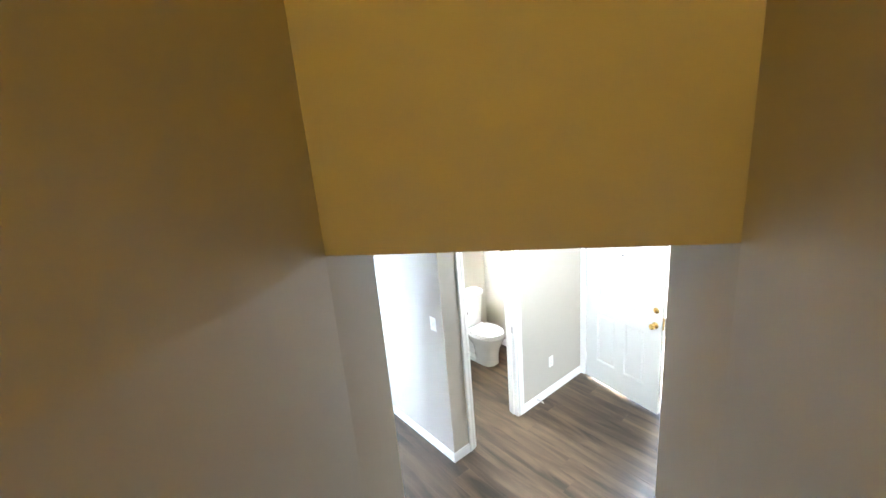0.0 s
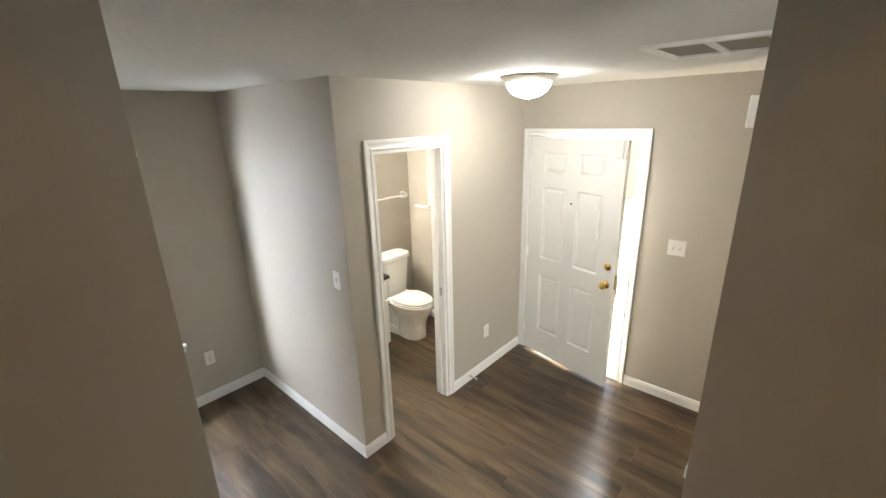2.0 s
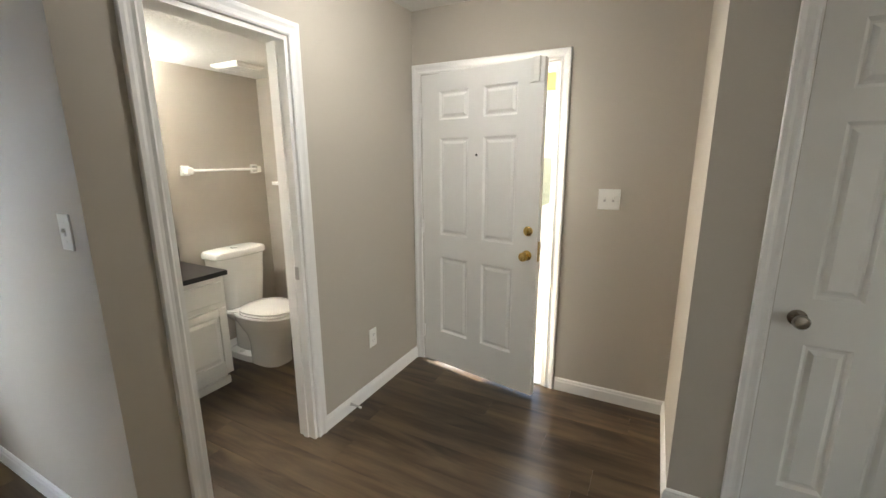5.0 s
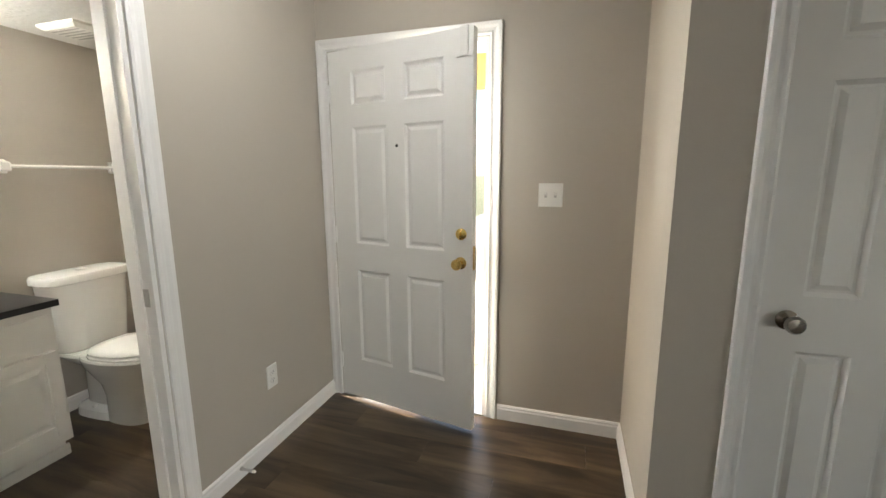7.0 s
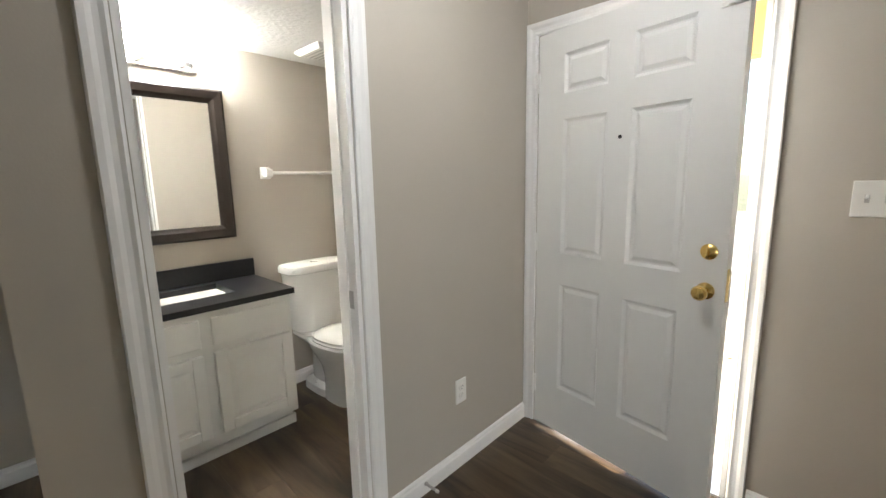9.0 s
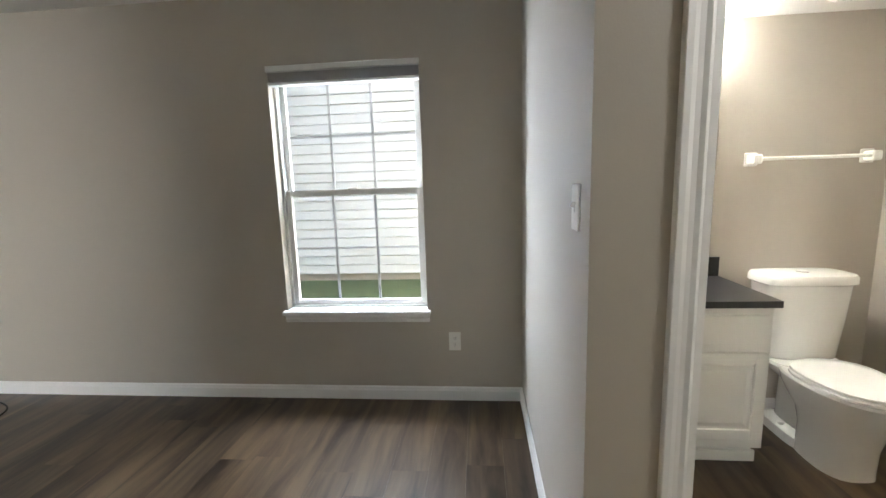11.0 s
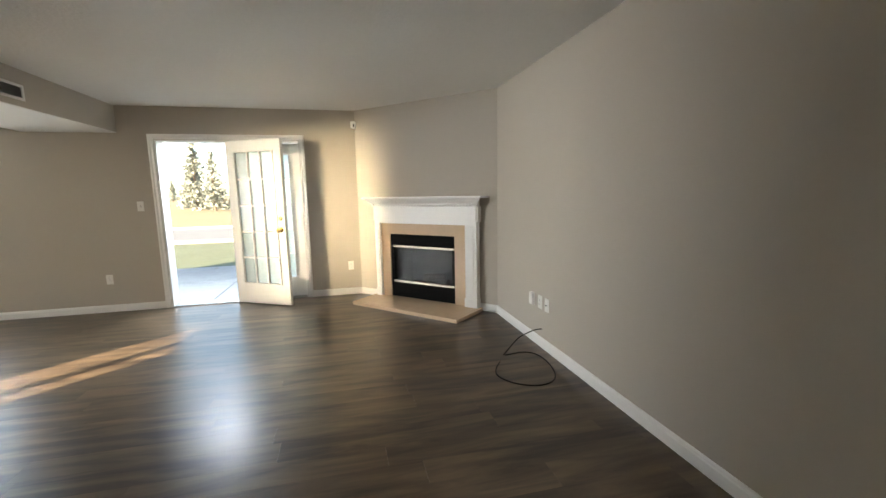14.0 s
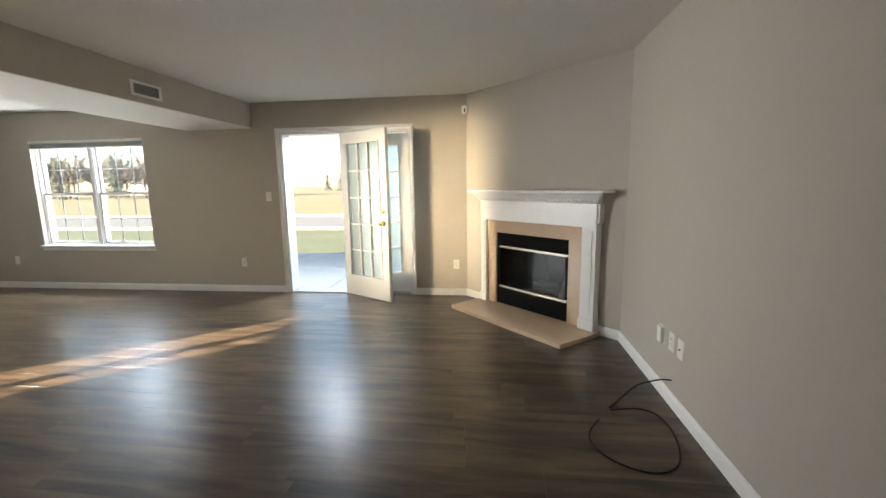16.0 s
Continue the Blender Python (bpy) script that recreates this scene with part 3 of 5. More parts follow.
box(bm, fd_w - 0.001, fd_w + 0.0015, -0.012, 0.012, 0.87, 0.99)
part("latch_plate", bm, BRASS, front, "brass latch plate on the edge")
bm = bmesh.new()
box(bm, fd_w - 0.05, fd_w - 0.004, -fd_in * 0.021, -fd_in * 0.045, 0.80, 0.98, bevel=0.006)
part("outer_handle", bm, SLOT, front, "dark outside handle")
for z in (0.22, 1.0, 1.78):
    bm = bmesh.new()
    cyl(bm, (-0.004, fd_in * 0.024, z - 0.045), (-0.004, fd_in * 0.024, z + 0.045), 0.006, seg=12)
    part("hinge", bm, TRIM, front, "painted hinge")
sensor = thing("door_sensor", "white alarm contact on the top corner of the front door", "sensor", front.matrix_basis)
bm = bmesh.new()
box(bm, fd_w - 0.062, fd_w - 0.022, fd_in * 0.021, fd_in * 0.036, 1.87, 2.0, bevel=0.004)
part("sensor_body", bm, PLASTIC, sensor)
bm = bmesh.new()
box(bm, fd_w - 0.085, fd_w - 0.0, fd_in * 0.021, fd_in * 0.030, 1.868, 1.885, bevel=0.002)
part("sensor_bracket", bm, PLASTIC, sensor)

# bathroom doorway
bframe = door_frame("door_2_frame", "white painted casing round the bathroom doorway", wall_frame((BD[1], BY, 0), (-1, 0, 0), (0, -1, 0)), BD[1] - BD[0], BD[3], 0.11)
bm = bmesh.new()
box(bm, 0.0175, 0.0205, -0.055, -0.02, 0.90, 0.965)
part("strike_plate", bm, STEEL, bframe, "steel strike plate in the jamb")
for z in (0.25, 1.75):
    bm = bmesh.new()
    w = BD[1] - BD[0]
    cyl(bm, (w - 0.022, -0.10, z - 0.045), (w - 0.022, -0.10, z + 0.045), 0.006, seg=12)
    part("hinge", bm, STEEL, bframe, "steel hinge")
for x0, x1 in ((0.018, 0.026), (BD[1] - BD[0] - 0.026, BD[1] - BD[0] - 0.018)):
    bm = bmesh.new()
    box(bm, x0, x1, -0.075, -0.045, 0, BD[3] - 0.018)
    part("stop", bm, TRIM, bframe)

# closet door
door_frame("door_3_frame", "white painted casing round the closet door", wall_frame((CX, CD[0], 0), (0, 1, 0), (-1, 0, 0)), CD[1] - CD[0], CD[3], 0.12)
closet = thing("closet_door", "white six-panel closet door, shut", "door", wall_frame((CX + 0.03, CD[0] + 0.021, 0.012), (0, 1, 0), (-1, 0, 0)))
panel_door(closet, 0.539, 1.990, 0.036, [(0.225, 0.818), (0.990, 1.588), (1.690, 1.896)], [(0.085, 0.223), (0.316, 0.454)], DOORWHITE, groove=0.012)
knob(closet, 0.485, 0.915, 0.018, 1, NICKEL, "satin nickel knob", 0.026)
bm = bmesh.new()
box(bm, 0.5395, 0.5425, -0.01, 0.0185, 0.89, 0.95)
part("latch_plate", bm, STEEL, closet, "steel latch plate")


# windows
def sash(parent, name, x0, x1, z0, z1, y, cols, rows, bottom_rail=0.045, stile=0.032):
    bm = bmesh.new()
    box(bm, x0, x0 + stile, y - 0.014, y + 0.014, z0, z1, bevel=0.003)
    box(bm, x1 - stile, x1, y - 0.014, y + 0.014, z0, z1, bevel=0.003)
    box(bm, x0 + stile, x1 - stile, y - 0.014, y + 0.014, z0, z0 + bottom_rail)
    box(bm, x0 + stile, x1 - stile, y - 0.014, y + 0.014, z1 - 0.032, z1)
    sa = part(name, bm, VINYL, parent)
    a, b, c, d = x0 + stile, x1 - stile, z0 + bottom_rail, z1 - 0.032
    bm = bmesh.new()
    box(bm, a, b, y + 0.004, y + 0.007, c, d)
    g = part("pane", bm, GLASS, sa)
    g.visible_shadow = False
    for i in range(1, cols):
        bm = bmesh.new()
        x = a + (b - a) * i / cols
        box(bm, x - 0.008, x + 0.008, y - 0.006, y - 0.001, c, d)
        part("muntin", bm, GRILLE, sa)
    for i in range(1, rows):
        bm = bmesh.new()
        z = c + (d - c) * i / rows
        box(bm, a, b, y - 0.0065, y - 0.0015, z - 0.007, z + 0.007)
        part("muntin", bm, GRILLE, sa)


def double_hung(parent, x0, x1, h, depth, cols, rows):
    bm = bmesh.new()
    for a, b in ((x0, x0 + 0.016), (x1 - 0.016, x1)):
        box(bm, a, b, -depth, -0.06, 0.02, h)
    box(bm, x0 + 0.016, x1 - 0.016, -depth, -0.06, h - 0.03, h)
    box(bm, x0 + 0.016, x1 - 0.016, -depth, -0.06, 0.02, 0.034)
    part("window_frame", bm, VINYL, parent)
    mid = h * 0.5
    sash(parent, "lower_sash", x0 + 0.016, x1 - 0.016, 0.034, mid + 0.022, -0.085, cols, rows, 0.032)
    sash(parent, "upper_sash", x0 + 0.016, x1 - 0.016, mid - 0.022, h - 0.03, -0.118, cols, rows, 0.036)
    bm = bmesh.new()
    xm = (x0 + x1) / 2
    box(bm, xm - 0.03, xm + 0.03, -0.085, -0.068, mid + 0.022, mid + 0.034, bevel=0.002)
    part("sash_lock", bm, VINYL, parent)


def raised_blind(m, x0, x1, h, group):
    bl = thing("window_blind", "grey horizontal blind drawn up under its headrail", "blind", m, group)
    bm = bmesh.new()
    box(bm, x0, x1, -0.045, 0.012, h - 0.035, h - 0.002, bevel=0.003)
    part("headrail", bm, VINYL, bl, "white headrail")
    for k in range(9):
        bm = bmesh.new()
        z = h - 0.040 - k * 0.0062
        loft(bm, [[(x, y, z + dz) for y, dz in ((-0.042, -0.001), (-0.016, 0.0015), (0.008, -0.001), (0.008, -0.0028), (-0.016, -0.0004), (-0.042, -0.0028))] for x in (x0 + 0.006, x1 - 0.006)])
        part("slat", bm, BLIND, bl)
    bm = bmesh.new()
    box(bm, x0 + 0.006, x1 - 0.006, -0.042, 0.009, h - 0.108, h - 0.094, bevel=0.002)
    part("bottom_rail", bm, VINYL, bl)
    return bl


def window_sill(parent, w):
    bm = bmesh.new()
    box(bm, -0.014, w + 0.014, 0.0, 0.045, -0.004, 0.02, bevel=0.005)
    box(bm, 0.0, w, -0.06, 0.0, 0.0, 0.02)
    part("window_sill", bm, TRIM, parent)
    bm = bmesh.new()
    prism(bm, [(0, 0), (-0.012, 0), (-0.020, 0.02), (-0.014, 0.03), (-0.024, 0.05), (0, 0.05)], (-0.006, 0, -0.055), (w + 0.006, 0, -0.055))
    part("apron", bm, TRIM, parent)


def lining(parent, w, h):
    for x0, x1 in ((0.0, 0.006), (w - 0.006, w)):
        bm = bmesh.new()
        box(bm, x0, x1, -0.06, 0.001, 0.02, h)
        part("jamb_lining", bm, PAINT, parent)
    bm = bmesh.new()
    box(bm, 0.006, w - 0.006, -0.06, 0.001, h - 0.006, h)
    part("head_lining", bm, PAINT, parent)


wm = wall_frame((NW[1], N, NW[2]), (-1, 0, 0), (0, -1, 0))
win = tagged(new("window_1"), "white double-hung window with divided panes", "window", kind="structure")
win.matrix_basis = wm
nw_w, nw_h = NW[1] - NW[0], NW[3] - NW[2]
double_hung(win, 0.006, nw_w - 0.006, nw_h - 0.006, 0.17, 3, 2)
window_sill(win, nw_w)
lining(win, nw_w, nw_h)
raised_blind(wm, 0.002, nw_w - 0.002, nw_h - 0.008, "window blinds")

wm = wall_frame((W, DW[1], DW[2]), (0, -1, 0), (1, 0, 0))
win = tagged(new("window_2"), "white twin double-hung window", "window", kind="structure")
win.matrix_basis = wm
dw_w, dw_h = DW[1] - DW[0], DW[3] - DW[2]
double_hung(win, 0.006, dw_w / 2 - 0.02, dw_h - 0.006, 0.17, 3, 2)
double_hung(win, dw_w / 2 + 0.02, dw_w - 0.006, dw_h - 0.006, 0.17, 3, 2)
bm = bmesh.new()
box(bm, dw_w / 2 - 0.02, dw_w / 2 + 0.02, -0.17, -0.05, 0.02, dw_h)
part("mullion", bm, VINYL, win)
window_sill(win, dw_w)
lining(win, dw_w, dw_h)
raised_blind(wm, 0.004, dw_w / 2 - 0.004, dw_h - 0.008, "window blinds")
raised_blind(wm, dw_w / 2 + 0.004, dw_w - 0.004, dw_h - 0.008, "window blinds")

wm = wall_frame((SW[0], S, SW[2]), (1, 0, 0), (0, 1, 0))
win = tagged(new("window_3"), "white window in the south wall", "window", kind="structure")
win.matrix_basis = wm
sw_w, sw_h = SW[1] - SW[0], SW[3] - SW[2]
bm = bmesh.new()
for a in ((0, 0.032), (0.515, 0.582), (sw_w - 0.036, sw_w)):
    box(bm, *a, -0.15, -0.06, 0.04, sw_h - 0.04)
box(bm, 0, sw_w, -0.15, -0.06, 0, 0.04)
box(bm, 0, sw_w, -0.15, -0.06, sw_h - 0.04, sw_h)
part("window_frame", bm, VINYL, win)


# patio doors: local x runs along -y from the opening's end beside the chimney
pm = wall_frame((W, PD[1], 0), (0, -1, 0), (1, 0, 0))
pd_w, pd_h = PD[1] - PD[0], PD[3]
pframe = door_frame("door_4_frame", "white painted casing round the patio doors", pm, pd_w, pd_h, 0.2)
bm = bmesh.new()
box(bm, 0.018, pd_w - 0.018, -0.2, 0.0, -0.006, 0.014, bevel=0.004)
part("threshold", bm, STEEL, pframe, "metal threshold")
bm = bmesh.new()
box(bm, pd_w / 2 - 0.03, pd_w / 2 + 0.03, -0.13, -0.03, 0.014, pd_h - 0.018)
part("mullion", bm, TRIM, pframe)


def glazed_leaf(parent, w, h, t, glass):
    bm = bmesh.new()
    st, z0, z1 = 0.125, 0.26, h - 0.14
    box(bm, 0, st, -t / 2, t / 2, 0, h)
    box(bm, w - st, w, -t / 2, t / 2, 0, h)
    box(bm, st, w - st, -t / 2, t / 2, 0, z0)
    box(bm, st, w - st, -t / 2, t / 2, z1, h)
    leaf = part("leaf", bm, DOORWHITE, parent)
    bm = bmesh.new()
    for sgn in (1, -1):
        for a in ((st - 0.02, st, z0 - 0.02, z1 + 0.02), (w - st, w - st + 0.02, z0 - 0.02, z1 + 0.02), (st, w - st, z0 - 0.02, z0), (st, w - st, z1, z1 + 0.02)):
            box(bm, a[0], a[1], sgn * t / 2, sgn * (t / 2 + 0.008), a[2], a[3])
    part("glass_bead", bm, DOORWHITE, parent)
    for i in range(3):
        for k in range(5):
            bm = bmesh.new()
            cw, ch = (w - 2 * st) / 3, (z1 - z0) / 5
            box(bm, st + i * cw, st + (i + 1) * cw, -0.003, 0.003, z0 + k * ch, z0 + (k + 1) * ch)
            p = part("pane", bm, glass, leaf)
            p.visible_shadow = False
    for i in (1, 2):
        bm = bmesh.new()
        x = st + i * (w - 2 * st) / 3
        box(bm, x - 0.012, x + 0.012, -0.021, 0.021, z0, z1, bevel=0.004)
        part("muntin", bm, DOORWHITE, leaf)
    for k in range(1, 5):
        bm = bmesh.new()
        z = z0 + k * (z1 - z0) / 5
        box(bm, st, w - st, -0.0195, 0.0195, z - 0.012, z + 0.012, bevel=0.004)
        part("muntin", bm, DOORWHITE, leaf)
    return leaf


fixed = thing("fixed_patio_door", "white glazed patio door panel, fixed shut", "door", pm @ pose(0.02, -0.08, 0.016))
glazed_leaf(fixed, pd_w / 2 - 0.052, 1.99, 0.044, FROST)
hinge = Vector((W + 0.002, (PD[0] + PD[1]) / 2 - 0.03, 0.012))
free = Vector((-4.184, 1.712, 0.012))
d = Vector((free.x - hinge.x, free.y - hinge.y, 0)).normalized()
patio = thing("patio_door", "white fifteen-pane patio door swung open into the room", "door", Matrix(((d.x, d.y, 0, hinge.x), (d.y, -d.x, 0, hinge.y), (0, 0, 1, hinge.z), (0, 0, 0, 1))))
pl_w = 0.79
glazed_leaf(patio, pl_w, 2.005, 0.044, FROST)
knob(patio, pl_w - 0.062, 0.93, 0.022, 1, BRASS, "polished brass knob")
bm = bmesh.new()
lathe(bm, [(0, 0), (0.028, 0), (0.028, 0.006), (0.020, 0.013), (0, 0.015)], Matrix.Translation((pl_w - 0.062, 0.022, 1.07)) @ Matrix.Rotation(radians(-90), 4, "X"), 24)
part("deadbolt", bm, BRASS, patio, "brass deadbolt", smooth=True)


# ---- small fixtures on the walls ----
def plate(m, label, kind, gangs=1, group="wall plates"):
    w, h = 0.072 + 0.046 * (gangs - 1), 0.117
    names = {"outlet": ("wall_outlet", "outlet"), "switch": ("light_switch", "switch"), "blank": ("wall_plate", "wall plate"), "cable": ("cable_plate", "wall plate")}
    t = thing(names[kind][0], label, names[kind][1], m, group)
    bm = bmesh.new()
    box(bm, -w / 2, w / 2, 0, 0.006, -h / 2, h / 2, bevel=0.0025)
    part("plate", bm, PLASTIC, t)
    if kind == "outlet":
        for z in (0.0195, -0.0195):
            bm = bmesh.new()
            lathe(bm, [(0, 0.0085), (0.0155, 0.0085), (0.0165, 0.007), (0.0165, 0.005)], Matrix.Translation((0, 0, z)) @ Matrix.Rotation(radians(-90), 4, "X"), 20)
            soc = part("socket", bm, PLASTIC, t)
            for x, hh in ((-0.006, 0.008), (0.006, 0.0065)):
                bm = bmesh.new()
                box(bm, x - 0.0012, x + 0.0012, 0.0084, 0.0089, z + 0.001, z + 0.001 + hh)
                part("slot", bm, SLOT, soc)
            bm = bmesh.new()
            cyl(bm, (0, 0.0084, z - 0.007), (0, 0.0089, z - 0.007), 0.0025, seg=10)
            part("slot", bm, SLOT, soc)
    if kind == "switch":
        for g in range(gangs):
            x = (g - (gangs - 1) / 2) * 0.046
            bm = bmesh.new()
            box(bm, x - 0.006, x + 0.006, 0.0058, 0.0066, -0.0125, 0.0125)
            part("toggle_slot", bm, STEEL, t)
            bm = bmesh.new()
            box(bm, x - 0.004, x + 0.004, 0.0, 0.012, -0.006, 0.006, bevel=0.0015, m=Matrix.Translation((0, 0.005, 0.003)) @ Matrix.Rotation(radians(28), 4, "X"))
            part("toggle", bm, PLASTIC, t)
            for z in (0.030, -0.030):
                bm = bmesh.new()
                cyl(bm, (x, 0.0055, z), (x, 0.0070, z), 0.003, seg=10)
                part("screw", bm, PLASTIC, t)
    if kind == "blank":
        bm = bmesh.new()
        box(bm, -0.031, 0.031, 0.005, 0.026, -0.052, 0.052, bevel=0.004)
        part("adapter_box", bm, PLASTIC, t, "thick white adapter box")
    if kind == "cable":
        bm = bmesh.new()
        cyl(bm, (0, 0.005, 0), (0, 0.014, 0), 0.005, seg=12)
        part("jack", bm, SLOT, t)
    return t


FRONT = ((0, 1, 0), (-1, 0, 0))
NORTH = ((-1, 0, 0), (0, -1, 0))
WEST = ((0, -1, 0), (1, 0, 0))
plate(wall_frame((F, 1.235, 1.257), *FRONT), "white double toggle switch beside the front door", "switch", 2)
plate(wall_frame((BX, 2.65, 1.268), *FRONT), "white toggle switch near the bathroom corner", "switch")
plate(wall_frame((3.159, BY, 0.376), *NORTH), "white duplex outlet near the front door", "outlet")
plate(wall_frame((1.375, N, 0.383), *NORTH), "white duplex outlet below the window", "outlet")
plate(wall_frame((W, 0.024, 1.26), *WEST), "white toggle switch beside the patio doors", "switch")
plate(wall_frame((W, -0.394, 0.397), *WEST), "white duplex outlet between patio door and window", "outlet")
plate(wall_frame((W, -3.88, 0.40), *WEST), "white duplex outlet below the dining window", "outlet")
plate(wall_frame((W, 2.435, 0.395), *WEST), "white duplex outlet beside the fireplace", "outlet")
plate(wall_frame((-2.285, N, 0.394), *NORTH), "white wall plate carrying a thick adapter box", "blank")
plate(wall_frame((-2.140, N, 0.394), *NORTH), "white duplex outlet over the baseboard", "outlet")
plate(wall_frame((-2.015, N, 0.394), *NORTH), "white cable plate with a dark jack", "cable")

siren = thing("door_chime", "white plastic chime box high on the return wall", "chime", wall_frame((3.045, CY, 2.19), (-1, 0, 0), (0, 1, 0)))
bm = bmesh.new()
box(bm, -0.045, 0.045, 0, 0.042, -0.075, 0.075, bevel=0.006)
part("cover", bm, PLASTIC, siren)
bm = bmesh.new()
box(bm, -0.05, 0.05, 0, 0.008, -0.08, 0.08, bevel=0.002)
part("back_plate", bm, PLASTIC, siren)

alarm = thing("corner_sensor", "small white alarm sensor in the wall corner", "sensor", Matrix.Translation((W + 0.02, 2.555, 2.235)) @ Matrix.Rotation(radians(-20), 4, "Z"))
bm = bmesh.new()
box(bm, -0.018, 0.035, -0.03, 0.03, -0.045, 0.045, bevel=0.008)
part("sensor_body", bm, PLASTIC, alarm)
bm = bmesh.new()
box(bm, 0.034, 0.0365, 0.004, 0.02, -0.03, 0.01, bevel=0.001)
part("lens", bm, SLOT, alarm, "dark sensor lens")

stop = thing("door_stop", "spring door stop on the baseboard", "door stop", wall_frame((2.905, BY - 0.014, 0.05), *NORTH))
bm = bmesh.new()
for k in range(16):
    lathe(bm, [(0.0045, 0), (0.0065, 0.0014), (0.0045, 0.0028)], Matrix.Translation((0, 0.006 + k * 0.0036, 0)) @ Matrix.Rotation(radians(-90), 4, "X"), 10)
part("spring", bm, STEEL, stop)
bm = bmesh.new()
cyl(bm, (0, 0, 0), (0, 0.006, 0), 0.009, seg=14)
part("base", bm, STEEL, stop)
bm = bmesh.new()
cyl(bm, (0, 0.063, 0), (0, 0.076, 0), 0.0075, 0.006, seg=14)
part("tip", bm, PLASTIC, stop, "white rubber tip")

# ---- ceiling fixtures ----
lamp = thing("ceiling_light", "lit frosted dome ceiling light on a nickel pan", "ceiling light", Matrix.Translation((2.74, 1.93, CEIL)))
bm = bmesh.new()
lathe(bm, [(0, 0), (0.165, 0), (0.168, -0.006), (0.150, -0.022), (0.134, -0.034), (0.128, -0.040), (0.0, -0.040)], seg=48)
part("pan", bm, BRONZE, lamp, "brushed nickel pan", smooth=True)
bm = bmesh.new()
lathe(bm, [(0.127, -0.036)] + [(0.127 * math.cos(a), -0.040 - 0.085 * math.sin(a)) for a in (radians(q) for q in range(0, 90, 9))] + [(0, -0.125)], seg=48)
part("glass_dome", bm, LAMPGLASS, lamp, "glowing frosted glass dome", smooth=True)
bm = bmesh.new()
lathe(bm, [(0, -0.124), (0.008, -0.125), (0.009, -0.131), (0.004, -0.138), (0, -0.139)], seg=16)
part("finial", bm, BRONZE, lamp, smooth=True)

grille = thing("return_air_grille", "white ceiling return grille with a dusty filter", "air vent", Matrix.Translation((2.325, 0.755, CEIL)))
gw, gl = 0.215, 0.37
bm = bmesh.new()
for a in ((-gw, gw, gl - 0.03, gl), (-gw, gw, -gl, -gl + 0.03), (-gw, -gw + 0.03, -gl + 0.03, gl - 0.03), (gw - 0.03, gw, -gl + 0.03, gl - 0.03)):
    box(bm, *a, -0.012, 0.0)
part("frame", bm, TRIM, grille)
for k in range(1, 4):
    bm = bmesh.new()
    y = -gl + 0.03 + (2 * gl - 0.06) * k / 4
    box(bm, -gw + 0.03, gw - 0.03, y - 0.010, y + 0.010, -0.011, -0.0015)
    part("divider", bm, TRIM, grille)
bm = bmesh.new()
box(bm, -gw + 0.03, gw - 0.03, -gl + 0.03, gl - 0.03, -0.003, -0.001)
part("filter", bm, FILTER, grille, "dusty grey filter")

register = thing("wall_register", "white supply register in the soffit face", "air vent", Matrix.Translation((-3.0, -0.13, 2.229)))
bm = bmesh.new()
for a in ((-0.165, 0.165, 0.042, 0.062), (-0.165, 0.165, -0.062, -0.042), (-0.165, -0.14, -0.042, 0.042), (0.14, 0.165, -0.042, 0.042)):
    box(bm, a[0], a[1], 0, 0.010, a[2], a[3])
part("frame", bm, TRIM, register)
bm = bmesh.new()
box(bm, -0.14, 0.14, 0.0005, 0.002, -0.042, 0.042)
part("backing", bm, SLOT, register, "dark opening")
for k in range(18):
    bm = bmesh.new()
    x = -0.135 + k * 0.27 / 17
    tilt = 35
    box(bm, -0.006, 0.006, -0.0006, 0.0006, -0.042, 0.042, m=Matrix.Translation((x, 0.006, 0)) @ Matrix.Rotation(radians(tilt), 4, "Z"))
    part("louvre", bm, TRIM, register)

uplamp = thing("upstairs_light", "warm lit ceiling light over the upper landing", "ceiling light", Matrix.Translation(stair_point(-1.9, STAIR_C, 5.0)))
bm = bmesh.new()
lathe(bm, [(0, 0), (0.16, 0), (0.15, -0.03), (0, -0.03)], seg=32)
part("pan", bm, BRONZE, uplamp, smooth=True)
bm = bmesh.new()
lathe(bm, [(0.14, -0.03), (0.12, -0.07), (0.07, -0.10), (0, -0.11)], seg=32)
part("glass_dome", bm, UPGLASS, uplamp, smooth=True)

# ---- fireplace ----
fire = thing("fireplace", "corner fireplace with white mantel, tan marble and glass doors", "fireplace", FP_M)
C0, C1 = 0.345, 1.80          # outer edges of the legs along the wall
for a, b in ((C0, 0.425), (1.655, C1)):
    bm = bmesh.new()
    box(bm, a, b, 0.0, 0.085, 0.04, 1.02, bevel=0.004)
    box(bm, a - 0.008, b + 0.008, 0.0, 0.095, 0.04, 0.14, bevel=0.004)
    part("leg", bm, TRIM, fire)
for a, b in ((C0 + 0.02, 0.405), (1.685, C1 - 0.035)):
    bm = bmesh.new()
    box(bm, a, b, 0.084, 0.092, 0.20, 0.95, bevel=0.003)
    part("leg_panel", bm, TRIM, fire)
bm = bmesh.new()
box(bm, C0, C1, 0.0, 0.088, 0.98, 1.19, bevel=0.004)
box(bm, C1 - 0.005, C1 + 0.022, 0.0, 0.075, 1.02, 1.19, bevel=0.003)
box(bm, C0 - 0.022, C0 + 0.005, 0.0, 0.075, 1.02, 1.19, bevel=0.003)
part("frieze", bm, TRIM, fire)
bm = bmesh.new()
